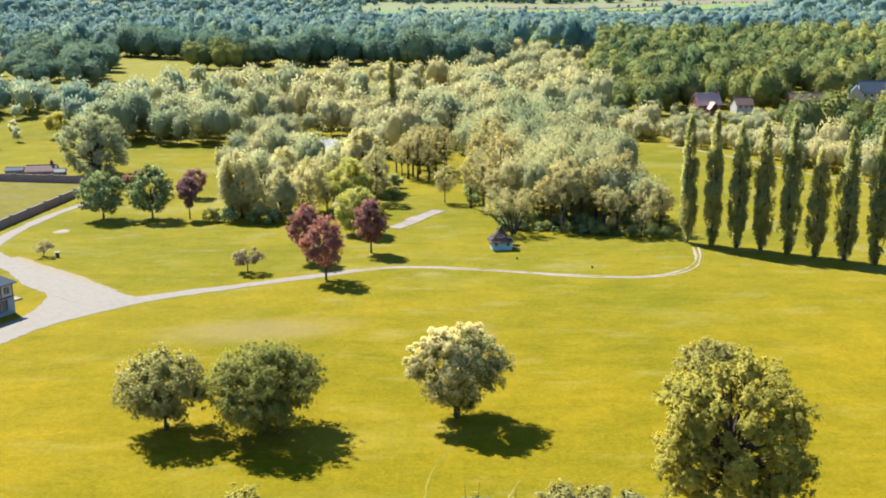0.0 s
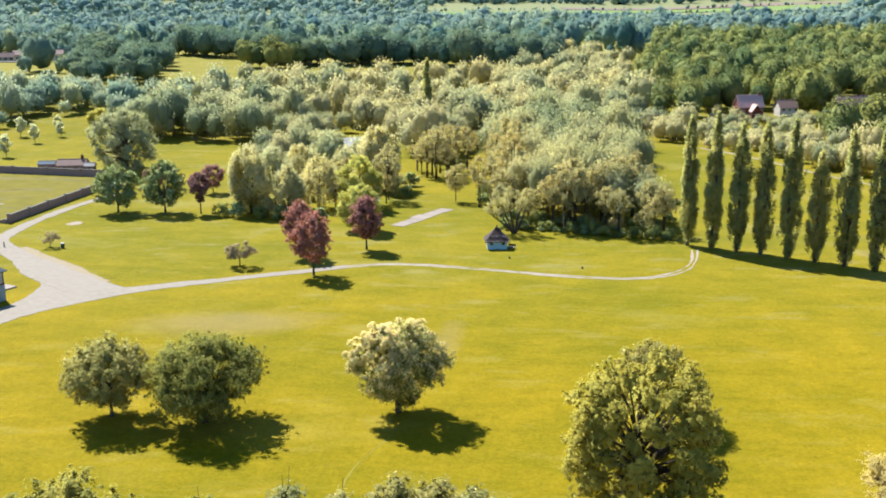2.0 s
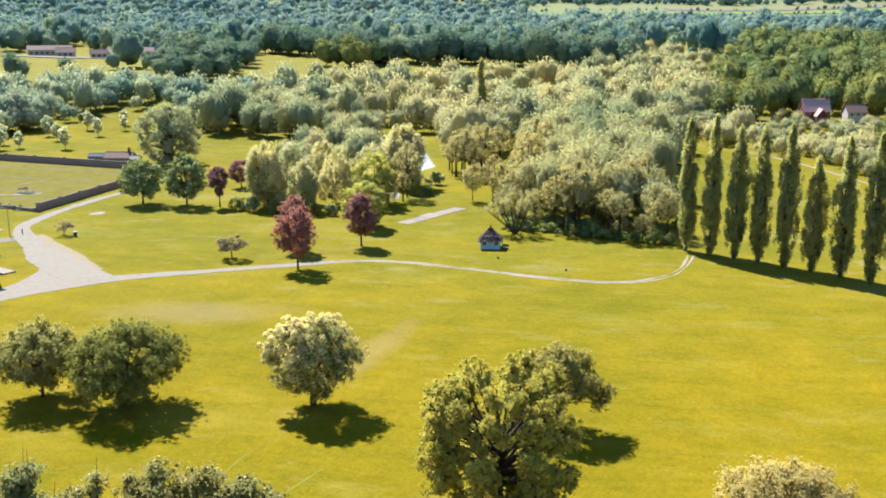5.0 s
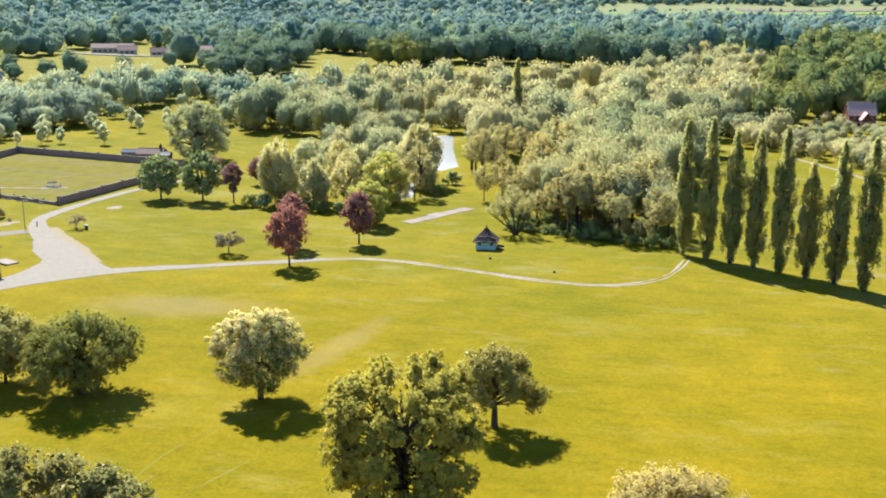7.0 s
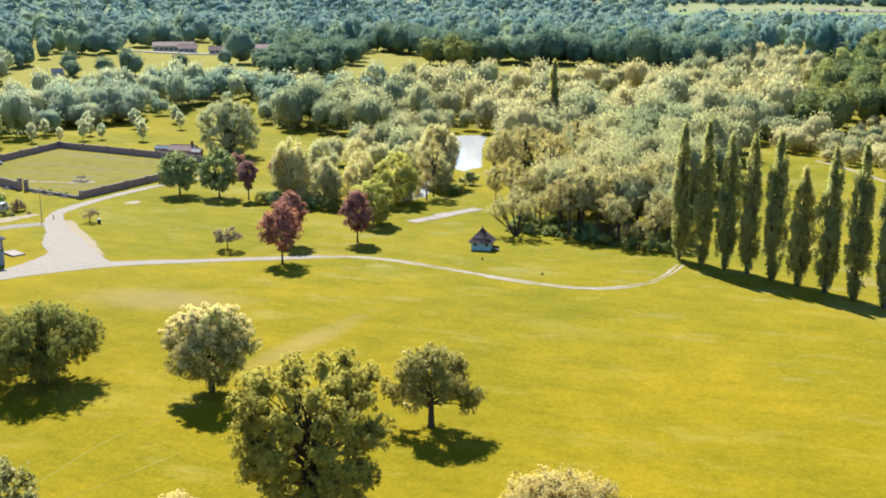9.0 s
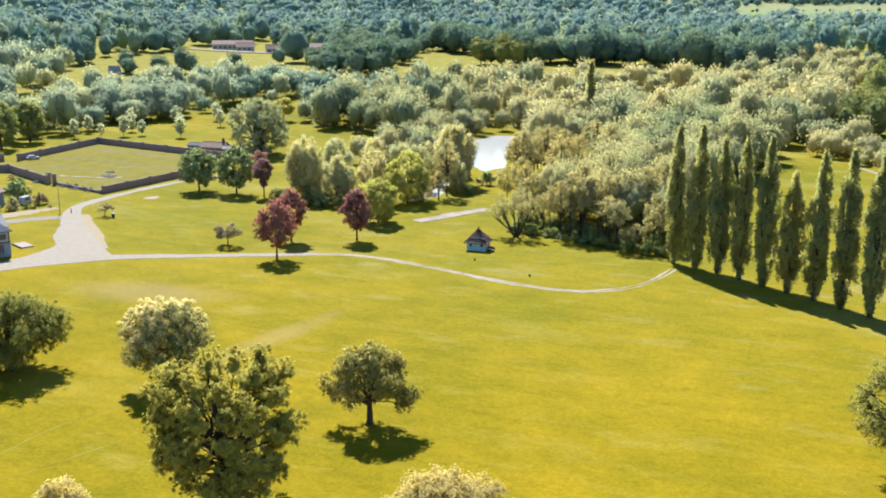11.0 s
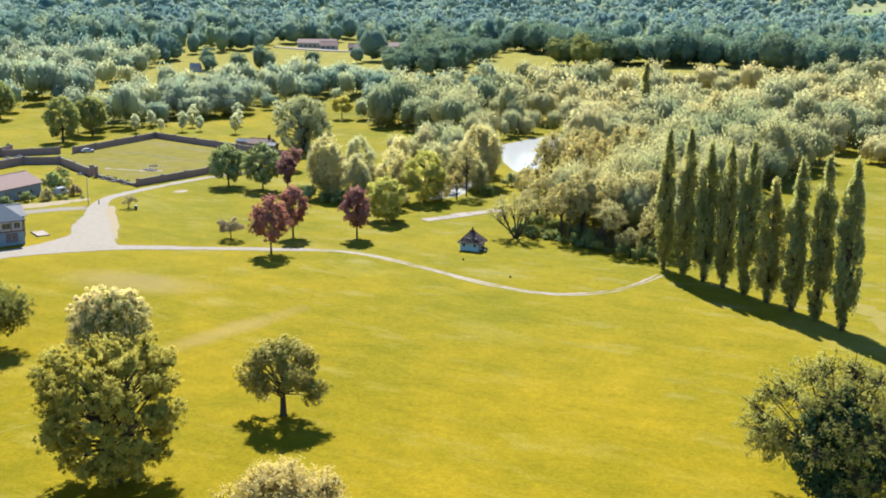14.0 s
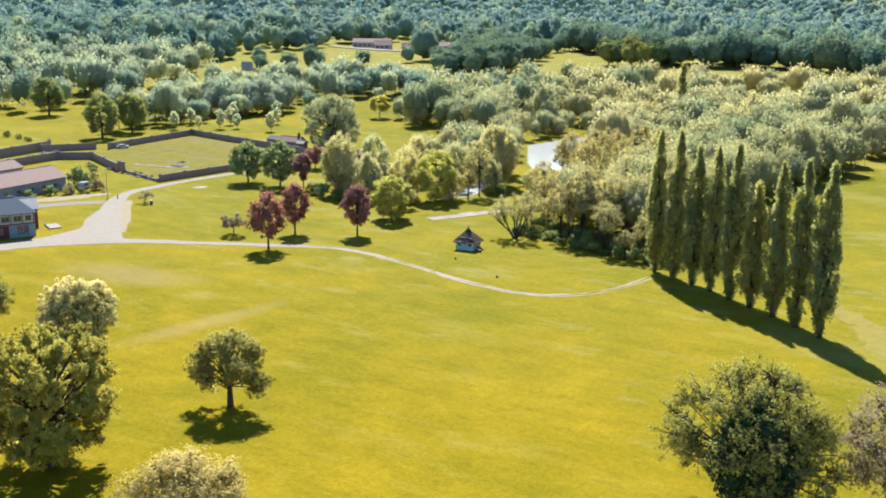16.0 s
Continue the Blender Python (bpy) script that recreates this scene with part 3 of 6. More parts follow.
def profile_wide(u):
    return np.sqrt(np.clip(1 - (u * 1.45 - 0.5) ** 2, 0, 1))


def profile_broad(u):
    """Full and wide nearly to the top."""
    return np.sqrt(np.clip(1 - np.abs(u * 1.75 - 0.95) ** 3.2, 0.02, 1))


def crown(seed, height, base, width, profile, clumps, clump_r, count, size, fill=0.45, lump=0.18, long=1.15, upright=0.0, squash=0.85, outward=0.35, gaps=0.0, up=0.4, ruffle=0.75):
    """A crown of leaf clumps: many blades on the skins of many small clumps. Returns blades and clump centres."""
    r = np.random.default_rng(seed)
    u = r.uniform(0, 1, clumps * 3)
    keep = r.uniform(0, 1, len(u)) < np.clip(profile(u), 0.12, 1)
    u = u[keep][:clumps]
    k = len(u)
    ang = r.uniform(0, 2 * np.pi, k)
    rad = profile(u) * width / 2
    uneven = 1 + lump * (np.sin(ang * 2 + seed) * 0.6 + np.sin(ang * 3 + u * 5 + seed * 1.7) * 0.6)
    shell = np.sqrt(r.uniform(fill, 1, k))
    rr = np.maximum(rad * uneven * shell - clump_r * 0.7, 0)
    cen = np.stack([rr * np.cos(ang), rr * np.sin(ang), base + clump_r * 0.6 + u * (height - base - clump_r * 1.5)], -1)
    if gaps:
        hole = np.sin(cen[:, 0] * 0.9 + seed) * np.sin(cen[:, 1] * 0.8 + 1) * np.sin(cen[:, 2] * 0.9 + 2 * seed)
        cen = cen[hole < 1 - gaps] if (hole < 1 - gaps).sum() > 8 else cen
        k = len(cen)
    cr = clump_r * r.uniform(0.6, 1.35, k)
    pick = r.choice(k, count, p=cr ** 2 / (cr ** 2).sum())
    d = unit(r.normal(size=(count, 3)) + (0, 0, 0.25))
    pos = cen[pick] + d * cr[pick, None] * r.uniform(0.12, 1.3, (count, 1)) ** 0.6 * (1, 1, squash)
    axis_pt = np.stack([np.zeros(count), np.zeros(count), np.full(count, base + (height - base) * 0.4)], -1)
    nrm = unit(d * (1 - outward) + unit(pos - axis_pt) * outward + np.array((0, 0, up)) + r.normal(size=(count, 3)) * ruffle)
    soft = unit(d * 0.6 + unit(pos - axis_pt) * 0.7 + (0, 0, 0.4) + r.normal(size=(count, 3)) * 0.2)
    return blades(pos, nrm, size, r, long, upright), cen, cr, soft


def limbs(seed, height, base, cen, trunk_r, count, sides=6, split=None, lean=(0, 0)):
    """A tapered trunk and boughs that reach out to clumps of leaves."""
    r = np.random.default_rng(seed + 99)
    top = split if split is not None else base + (height - base) * 0.25
    tip = np.array([lean[0], lean[1], base + (height - base) * 0.8])
    mid = np.array([lean[0] * 0.4, lean[1] * 0.4, top])
    paths = [[((0, 0, -0.4), trunk_r * 1.45), ((0, 0, 0.25), trunk_r * 1.12), (mid * (0.5, 0.5, 0.5), trunk_r * 0.9), (mid, trunk_r * 0.75), ((mid + tip) / 2 + r.normal(size=3) * 0.3, trunk_r * 0.42), (tip, trunk_r * 0.1)]]
    for i in r.choice(len(cen), min(count, len(cen)), replace=False):
        c = cen[i]
        z0 = min(top * r.uniform(0.75, 1.3), c[2] * 0.85 + 0.1)
        s = np.array([0, 0, z0])
        m1 = s * 0.6 + c * 0.4 + (0, 0, -0.06 * (c[2] - z0)) + r.normal(size=3) * 0.25
        rr = trunk_r * r.uniform(0.28, 0.5)
        paths.append([(s, rr), (m1, rr * 0.6), (c * 0.8 + m1 * 0.2, rr * 0.3), (c, rr * 0.1)])
    return tubes(paths, sides)


def tree(name, at, seed, height, base, width, leaf, label, category="tree", group="", profile=profile_round, clumps=60, clump_r=1.3, count=4000, size=0.35,
         trunk_r=0.3, boughs=18, bark=None, rot=0.0, split=None, lean=(0, 0), **more):
    x, y = at
    top = empty(name, pose(x, y, float(ground_z(x, y)), 0, 0, rot), label, category, group)
    quads, cen, _, soft = crown(seed, height, base, width, profile, clumps, clump_r, count, size, **more)
    v, f = limbs(seed, height, base, cen, trunk_r, boughs, 6, split, lean)
    child("trunk", mesh_of("trunk", v, f, bark or BARK, True), top)
    child("crown", cards_mesh("crown", quads, leaf, soft), top)
    return top


def again(ob, at, rot, scale, label="", tall=1.0):
    x, y = at
    c = copy_thing(ob, pose(x, y, float(ground_z(x, y)), 0, 0, rot) @ Matrix.Diagonal((scale, scale, scale * tall, 1)))
    return tagged(c, label)


def dress(top, seed, cen, cr, count, size, material, name="blossom", up=0.35, out=1.04, label=""):
    """Blossom or ivy laid over the clumps of a crown."""
    r = np.random.default_rng(seed)
    pick = r.choice(len(cen), count, p=cr ** 2 / (cr ** 2).sum())
    d = unit(r.normal(size=(count, 3)) + (0, 0, up))
    pos = cen[pick] + d * cr[pick, None] * r.uniform(0.95, 1.12, (count, 1)) * out * (1, 1, 0.85)
    child(name, cards_mesh(name, blades(pos, unit(d + r.normal(size=(count, 3)) * 0.35), size, r), material), top, label)


def profile_vase(u):
    return np.sin(np.pi * np.clip(u, 0.02, 1) ** 1.25 * 0.93) ** 0.75 * (0.55 + 0.45 * np.clip(u / 0.5, 0, 1))


def lobed_tree(name, at, seed, height, base, width, leaf, label, profile, lobes=26, lobe_r=0.15, tufts=520, tuft_r=0.42, count=30000, size=0.22, trunk_r=0.3, split=1.5, bark=None, spread=(0.45, 0.95), more_lobes=(), stems=1, twigs=0.5, long=1.3, inner=0.3, sides=5, group="", deep=3):
    """A trunk that parts into boughs, each bough with a lobe of leaf tufts on fine twigs."""
    x, y = at
    top = empty(name, pose(x, y, float(ground_z(x, y))), label, "tree", group)
    r = np.random.default_rng(seed)
    u = (np.arange(lobes) + r.uniform(0.1, 0.9, lobes)) / lobes
    ang = np.arange(lobes) * 2.39996 + r.normal(size=lobes) * 0.35
    rad_l = width * lobe_r * r.uniform(0.75, 1.3, lobes)
    rr = np.maximum(profile(u) * width / 2 - rad_l * 0.75, 0) * np.sqrt(r.uniform(spread[0], 1, lobes)) * spread[1] / 0.95
    cen = np.stack([rr * np.cos(ang), rr * np.sin(ang), base + rad_l * 0.8 + u * (height - base - rad_l * 1.7)], -1)
    if len(more_lobes):
        extra = np.array(more_lobes)
        cen, rad_l = np.concatenate([cen, extra[:, :3]]), np.concatenate([rad_l, extra[:, 3]])
    lob = r.choice(len(cen), tufts, p=rad_l ** 2 / (rad_l ** 2).sum())
    mid = np.array([0, 0, base + (height - base) * 0.3])
    d = unit(r.normal(size=(tufts, 3)) + unit(cen[lob] - mid) * 0.75 + (0, 0, 0.15))
    tip = cen[lob] + d * rad_l[lob, None] * r.uniform(inner, 1.15, (tufts, 1)) * (1, 1, 0.85)
    paths = []
    for k in range(stems):
        a = 2 * math.pi * k / stems + seed
        o = np.array([math.cos(a), math.sin(a), 0]) * trunk_r * (0.0 if stems == 1 else 0.9)
        paths.append([(o - (0, 0, 0.4), trunk_r * 1.5), (o + (0, 0, 0.3), trunk_r * 1.1), (o * 1.4 + (0, 0, split), trunk_r * 0.8), (o * 2 + (0, 0, base + (height - base) * 0.45), trunk_r * 0.42), (o * 2 + (r.normal() * 0.4, r.normal() * 0.4, base + (height - base) * 0.82), trunk_r * 0.12)])
    for c, q in zip(cen, rad_l):
        z0 = min(split + max(0.0, c[2] - split) * r.uniform(0.1, 0.42), c[2])
        s0 = np.array([c[0] * 0.04, c[1] * 0.04, z0])
        bend = s0 * 0.55 + c * 0.45 + (0, 0, 0.08 * np.hypot(c[0], c[1])) + r.normal(size=3) * 0.3
        w = trunk_r * r.uniform(0.2, 0.36)
        paths.append([(s0, w), (bend, w * 0.7), (c, w * 0.42), (c + (c - bend) * 0.35, w * 0.12)])
    for i in np.where(r.uniform(size=tufts) < twigs)[0]:
        c, t = cen[lob[i]], tip[i]
        paths.append([(c + (t - c) * 0.05, trunk_r * 0.11), ((c + t) / 2 + r.normal(size=3) * 0.12, trunk_r * 0.07), (t, trunk_r * 0.025)])
    v, f = tubes(paths, sides)
    child("trunk", mesh_of("trunk", v, f, bark or BARK, True), top)
    own = tuft_r * r.uniform(0.6, 1.4, tufts)
    pick = r.choice(tufts, count, p=own ** 2 / (own ** 2).sum())
    e = unit(r.normal(size=(count, 3)))
    pos = tip[pick] + e * own[pick, None] * np.minimum(np.abs(r.normal(size=(count, 1))) * 0.65, 1.25)
    nrm = unit(e * 0.45 + d[pick] * 1.0 + (0, 0, 0.3) + r.normal(size=(count, 3)) * 0.4)
    # oversized hidden leaves, added to block light inside the crown and thicken its shadow
    deep = tufts * deep
    at_lobe = r.choice(len(cen), deep, p=rad_l ** 2 / (rad_l ** 2).sum())
    g = unit(r.normal(size=(deep, 3)))
    inside_leaves = blades(cen[at_lobe] * (0.9, 0.9, 0.97) + g * rad_l[at_lobe, None] * r.uniform(0.1, 0.62, (deep, 1)), unit(g + (0, 0, 0.4)), size * 2.0, r, 1.1)
    heart = np.array([0, 0, base + (height - base) * 0.4])
    deep_at = cen[at_lobe] + g * rad_l[at_lobe, None] * 0.5
    soft = np.concatenate([unit(unit(pos - heart) * 0.5 + d[pick] * 0.45 + e * 0.35 + (0, 0, 0.5) + r.normal(size=(count, 3)) * 0.3), unit(unit(deep_at - heart) + g * 0.6)])
    child("crown", cards_mesh("crown", np.concatenate([blades(pos, nrm, size, r, long), inside_leaves]), leaf, soft), top)
    return top, tip, own, d


# trees that stand alone on the lawn
lobed_tree("whitebeam_tree", (-34.2, 116.5), 11, 10.5, 1.0, 13.6, L_GREY, "round grey-green whitebeam in young leaf on the lawn", profile_fan, lobes=34, tufts=1000, count=44000, size=0.15, trunk_r=0.24, split=1.3, tuft_r=0.46)
lobed_tree("lime_tree", (-21.9, 115.6), 12, 11.6, 0.6, 17.4, L_OLIVE, "broad olive-green tree with low branches on the lawn", profile_fan, lobes=46, tufts=1500, count=64000, size=0.15, trunk_r=0.3, split=0.9, stems=4, tuft_r=0.5, lobe_r=0.14)
top, tip, own, d = lobed_tree("blossom_tree", (1.6, 119.8), 13, 12.3, 0.9, 13.4, L_BLOSSOM, "round tree covered in cream blossom on the lawn", profile_vase_dome, lobes=40, lobe_r=0.13, tufts=900, count=22000, size=0.18, trunk_r=0.24, split=1.8, stems=3, tuft_r=0.5)
r = np.random.default_rng(113)
# petals thinned low down and on the side away from the sun
rich = np.clip((tip[:, 2] - 2.0) / 6.5, 0.12, 1.0) * np.where(tip[:, 0] - tip[:, 1] * 0.5 > 2.0, 0.45, 1.0)
pick = r.choice(len(tip), 30000, p=rich / rich.sum())
e = unit(r.normal(size=(30000, 3)) + d[pick] * 0.9 + (0, 0, 0.5))
at = tip[pick] + e * own[pick, None] * r.uniform(0.8, 1.25, (30000, 1))
child("blossom", cards_mesh("blossom", blades(at, unit(e + r.normal(size=(30000, 3)) * 0.4), 0.17, r), PETALS, unit(e * 0.5 + unit(at - (0, 0, 6.0)) * 0.7)), top, "cream blossom over the leaves")
lobed_tree("oak_tree", (28.6, 94.2), 14, 16.2, 0.8, 16.0, L_OAK, "large old oak in yellow-green spring leaf", profile_broad, lobes=72, lobe_r=0.105, tufts=2100, count=72000, size=0.17, trunk_r=0.6, split=4.0, tuft_r=0.40, spread=(0.35, 1.0), inner=0.25, more_lobes=[(-6.4, 0.5, 12.0, 1.3), (-5.8, -2.0, 10.4, 1.3), (6.4, -0.5, 9.0, 1.5), (1.2, 0.4, 15.3, 1.6), (-1.6, -0.6, 15.0, 1.6), (3.6, -1.0, 14.2, 1.6), (-4.2, -0.6, 13.6, 1.6), (5.4, 1.0, 12.4, 1.5), (6.8, -1.6, 5.6, 1.5), (6.2, -2.4, 3.8, 1.4)], deep=7)
lobed_tree("oak_tree", (33.0, 118.4), 15, 10.6, 3.4, 10.2, L_OAK2, "small spreading oak with tawny young leaves at its tips", profile_wide, lobes=30, lobe_r=0.145, tufts=900, count=30000, size=0.15, trunk_r=0.42, split=2.6, tuft_r=0.42, more_lobes=[(-4.6, -1.4, 4.2, 1.5), (-4.0, -0.6, 2.9, 1.1), (4.6, -0.4, 4.8, 1.7), (4.9, -0.2, 3.4, 1.4), (3.6, -1.2, 6.2, 1.6), (-5.2, -1.6, 5.2, 1.1), (5.6, 0.4, 4.6, 1.2), (-2.4, -1.0, 2.4, 0.9)])
top, tip, own, d = lobed_tree("ivy_clad_tree", (97.6, 128.2), 16, 16.4, 3.0, 19.5, L_OLIVE, "big tree with dark ivy-clad trunk and thin outer twigs", profile_wide, lobes=48, lobe_r=0.125, tufts=1500, count=36000, size=0.145, trunk_r=0.55, split=2.6, tuft_r=0.55, twigs=0.9, spread=(0.55, 1.0), deep=0, more_lobes=[(7.4, -2.0, 4.2, 1.7), (8.4, -1.0, 6.2, 1.7), (6.0, -3.2, 3.0, 1.5), (5.0, -4.5, 5.0, 1.6), (8.8, 0.4, 8.2, 1.6), (-2.0, -1.0, 14.6, 1.9), (1.0, 0.2, 15.0, 2.0), (3.6, -0.6, 14.2, 1.9)])
_, cen, cr, _ = crown(216, 14.0, 0.3, 9.2, profile_oval, 150, 1.15, 10, 0.2)
cen = cen + (1.0, -1.6, 0)
dress(top, 116, cen, cr, 22000, 0.28, L_IVY, name="ivy", up=0.0, label="dark ivy round the trunk")
lobed_tree("spring_tree", (55.2, 89.7), 17, 10.4, 1.4, 13.2, L_PALE, "pale twiggy tree just coming into leaf", profile_round, lobes=34, tufts=1200, count=34000, size=0.145, trunk_r=0.24, split=2.0, bark=BARK_PALE, twigs=1.0, tuft_r=0.5)
lobed_tree("spring_tree", (111.5, 132), 117, 16.0, 1.6, 14.5, L_DRAB, "grey leafless-looking tree behind the ivy-clad one", profile_round, lobes=34, tufts=900, count=17000, size=0.15, trunk_r=0.24, split=2.0, bark=BARK_PALE, twigs=1.0, tuft_r=0.55)
# thicket of tall trees below the camera's line
for i, (x, y, h, w, leaf, n) in enumerate([(-13.2, 59.5, 20.6, 12.0, L_OLIVE, 18000), (-3.4, 56.0, 20.6, 7.5, L_OLIVE, 9000), (1.6, 57.5, 21.2, 7.0, L_NEAR, 12000), (4.2, 61.0, 18.6, 7.5, L_NEAR, 10000), (7.9, 63.2, 18.8, 8.5, L_NEAR, 14000), (10.6, 65.2, 17.6, 8.5, L_NEAR, 14000), (13.2, 66.4, 16.4, 8.5, L_NEAR, 13000)]):
    lobed_tree("whitebeam_tree", (x, y), 318 + i, h, 7.0, w, leaf, ("tall olive-green tree in the near thicket", "tall grey-green whitebeam with pale young leaves in the near thicket")[leaf is L_NEAR], profile_round, lobes=22, tufts=480, count=n, size=0.18, trunk_r=0.28, split=6.0, tuft_r=0.45, group="trees of the near thicket", deep=2)
tree("spring_tree", (26.6, 73.6), 21, 12.0, 3.0, 6.0, L_PALE, "small pale tree in blossom near the lawn's edge", clumps=60, clump_r=0.8, count=7000, size=0.2, trunk_r=0.2, boughs=18)

# the row of poplars
POPLARS = [(53.2, 216.6, 28.2), (58.0, 214.0, 28.6), (62.6, 211.4, 27.0), (67.0, 208.8, 27.0), (71.6, 205.6, 28.0), (76.2, 202.6, 22.5), (81.0, 199.3, 26.4), (85.7, 195.8, 27.6), (90.4, 192.2, 28.3)]
made = []
for i, (x, y, h) in enumerate(POPLARS):
    if i < 3:
        made.append(tree("poplar_tree", (x, y), 30 + i, h, 0.3, 4.2, L_POPLAR, "tall narrow Lombardy poplar in a straight row", group="row of poplars", profile=profile_poplar, clumps=360, clump_r=0.40, count=14000, size=0.19,
                         trunk_r=0.4, boughs=50, fill=0.25, long=2.2, upright=0.45, squash=2.9, lump=0.28, outward=0.5, up=0.35, ruffle=0.75))
    else:
        again(made[i % 3], (x, y), 70 * i, 1.0, tall=h / POPLARS[i % 3][2])

# trees beside the track and round the lawn
tree("hawthorn_tree", (-38.4, 193.5), 40, 5.6, 1.5, 6.4, L_TWIG, "small pale spreading hawthorn on the lawn", clumps=40, clump_r=0.6, count=3200, size=0.2, trunk_r=0.13, boughs=34, gaps=0.3, profile=profile_wide)
lobed_tree("copper_beech_tree", (-22.3, 187.2), 41, 12.8, 2.0, 9.2, L_COPPER, "copper beech with dark red leaves beside the track", profile_oval, lobes=26, lobe_r=0.17, tufts=420, count=11000, size=0.22, trunk_r=0.22, split=2.4, tuft_r=0.45)
lobed_tree("copper_beech_tree", (-27.9, 202.4), 42, 12.0, 2.3, 8.2, L_COPPER, "copper beech with red leaves behind the track", profile_oval, lobes=26, lobe_r=0.17, tufts=420, count=11000, size=0.22, trunk_r=0.22, split=2.4, tuft_r=0.45)
lobed_tree("copper_beech_tree", (-15.2, 209.2), 43, 12.0, 2.1, 7.6, L_COPPER, "dark copper beech alone on the lawn", profile_oval, lobes=26, lobe_r=0.17, tufts=420, count=11000, size=0.22, trunk_r=0.22, split=2.4, tuft_r=0.45)
tree("hawthorn_tree", (-84, 208), 44, 3.7, 0.9, 4.4, L_TWIG, "small bare-twigged bush beside a litter bin", clumps=22, clump_r=0.5, count=900, size=0.2, trunk_r=0.09, boughs=20)
lobed_tree("chestnut_tree", (-84, 247), 45, 12.4, 1.4, 13.0, L_DARK, "round dark-green horse chestnut with pale flower candles", profile_round, lobes=34, tufts=480, count=11000, size=0.27, trunk_r=0.28, split=1.8, tuft_r=0.6)
lobed_tree("chestnut_tree", (-72, 247.5), 46, 13.4, 1.5, 11.8, L_DARK, "tall dark-green horse chestnut beside its neighbour", profile_round, lobes=34, tufts=480, count=11000, size=0.27, trunk_r=0.28, split=1.8, tuft_r=0.6)
tree("plum_tree", (-62.5, 246.5), 47, 10.6, 2.8, 6.6, L_PLUM, "purple-leaved plum tree beside the chestnuts", clumps=60, clump_r=0.75, count=6000, size=0.28, trunk_r=0.18, boughs=18, profile=profile_vase)
tree("plum_tree", (-85, 279), 48, 7.6, 1.6, 7.4, L_PLUM, "low purple plum tree behind the chestnuts", clumps=50, clump_r=0.8, count=4000, size=0.3, trunk_r=0.16, boughs=14)
tree("plum_tree", (-68, 276), 49, 8.4, 1.6, 7.4, L_PLUM, "rounded purple plum tree behind the chestnuts", clumps=50, clump_r=0.8, count=4000, size=0.3, trunk_r=0.16, boughs=14)
lobed_tree("willow_tree", (-109, 317.5), 50, 20.0, -0.6, 23.5, L_CRACK, "great crack willow with grey-green drooping shoots", profile_round, lobes=60, lobe_r=0.11, tufts=1100, count=24000, size=0.28, trunk_r=0.75, split=2.6, stems=3, tuft_r=0.9, twigs=0.5, long=1.7)
tree("birch_tree", (0.6, 266), 51, 11.6, 2.4, 6.4, L_ALDER, "thin birch with bare lower stem at the wood's edge", clumps=60, clump_r=0.7, count=2600, size=0.22, trunk_r=0.14, boughs=50, profile=profile_oval)
tree("willow_tree", (-50, 248), 52, 17.2, 0.8, 10.8, L_WILLOW, "tall feathery willow at the edge of the lawn", clumps=120, clump_r=1.0, count=13000, size=0.27, trunk_r=0.35, boughs=34, long=1.8, upright=0.8, squash=1.9, profile=profile_oval, outward=0.6)
tree("maple_tree", (-19.3, 228.5), 53, 11.0, 0.6, 10.6, L_GOLD, "golden-green maple with dense low crown", clumps=110, clump_r=0.95, count=12000, size=0.3, trunk_r=0.22, boughs=18)
tree("hawthorn_tree", (-24.0, 241.5), 54, 5.6, 1.2, 6.2, L_PALE, "small whitish blossoming thorn at the water's edge", clumps=40, clump_r=0.6, count=3000, size=0.22, trunk_r=0.12, boughs=24)
tree("maple_tree", (-23.6, 255.0), 55, 14.4, 0.5, 13.2, L_GOLD, "tall golden-green maple beside the pond", clumps=120, clump_r=1.0, count=13000, size=0.3, trunk_r=0.26, boughs=20, profile=profile_oval)
tree("alder_tree", (-17.6, 268), 56, 15.5, 3.6, 8.6, L_ALDER, "slender alder with bare stems beside the pond", clumps=70, clump_r=0.8, count=3600, size=0.23, trunk_r=0.2, boughs=60, profile=profile_oval)
tree("willow_tree", (-22.6, 286), 57, 17.2, 0.8, 12.0, L_WILLOW, "grey-green willow on the pond's bank", clumps=140, clump_r=1.1, count=15000, size=0.29, trunk_r=0.4, boughs=34, long=1.8, upright=0.8, squash=1.7, outward=0.6)
tree("maple_tree", (-156, 412), 58, 11.0, 2.4, 9.6, L_GOLD, "round golden tree alone in the far meadow", clumps=60, clump_r=1.1, count=4000, size=0.42, trunk_r=0.22, boughs=10)
tree("poplar_tree", (-21.5, 440), 59, 29.0, 1.5, 5.4, L_POPLAR, "dark narrow poplar rising out of the willow wood", profile=profile_poplar, clumps=120, clump_r=0.8, count=5000, size=0.45, trunk_r=0.35, boughs=20, fill=0.2, long=1.6, upright=0.6, squash=2.2)
for i, (x, y, h, w) in enumerate([(-199, 289, 17.4, 15), (-204, 308, 16, 13), (-283, 328, 18.5, 14.5)]):
    tree("lime_tree", (x, y), 60 + i, h, 2.2, w, L_LIME, "dense olive-green parkland tree on short grass", clumps=120, clump_r=1.3, count=8000, size=0.45, trunk_r=0.4, boughs=16)

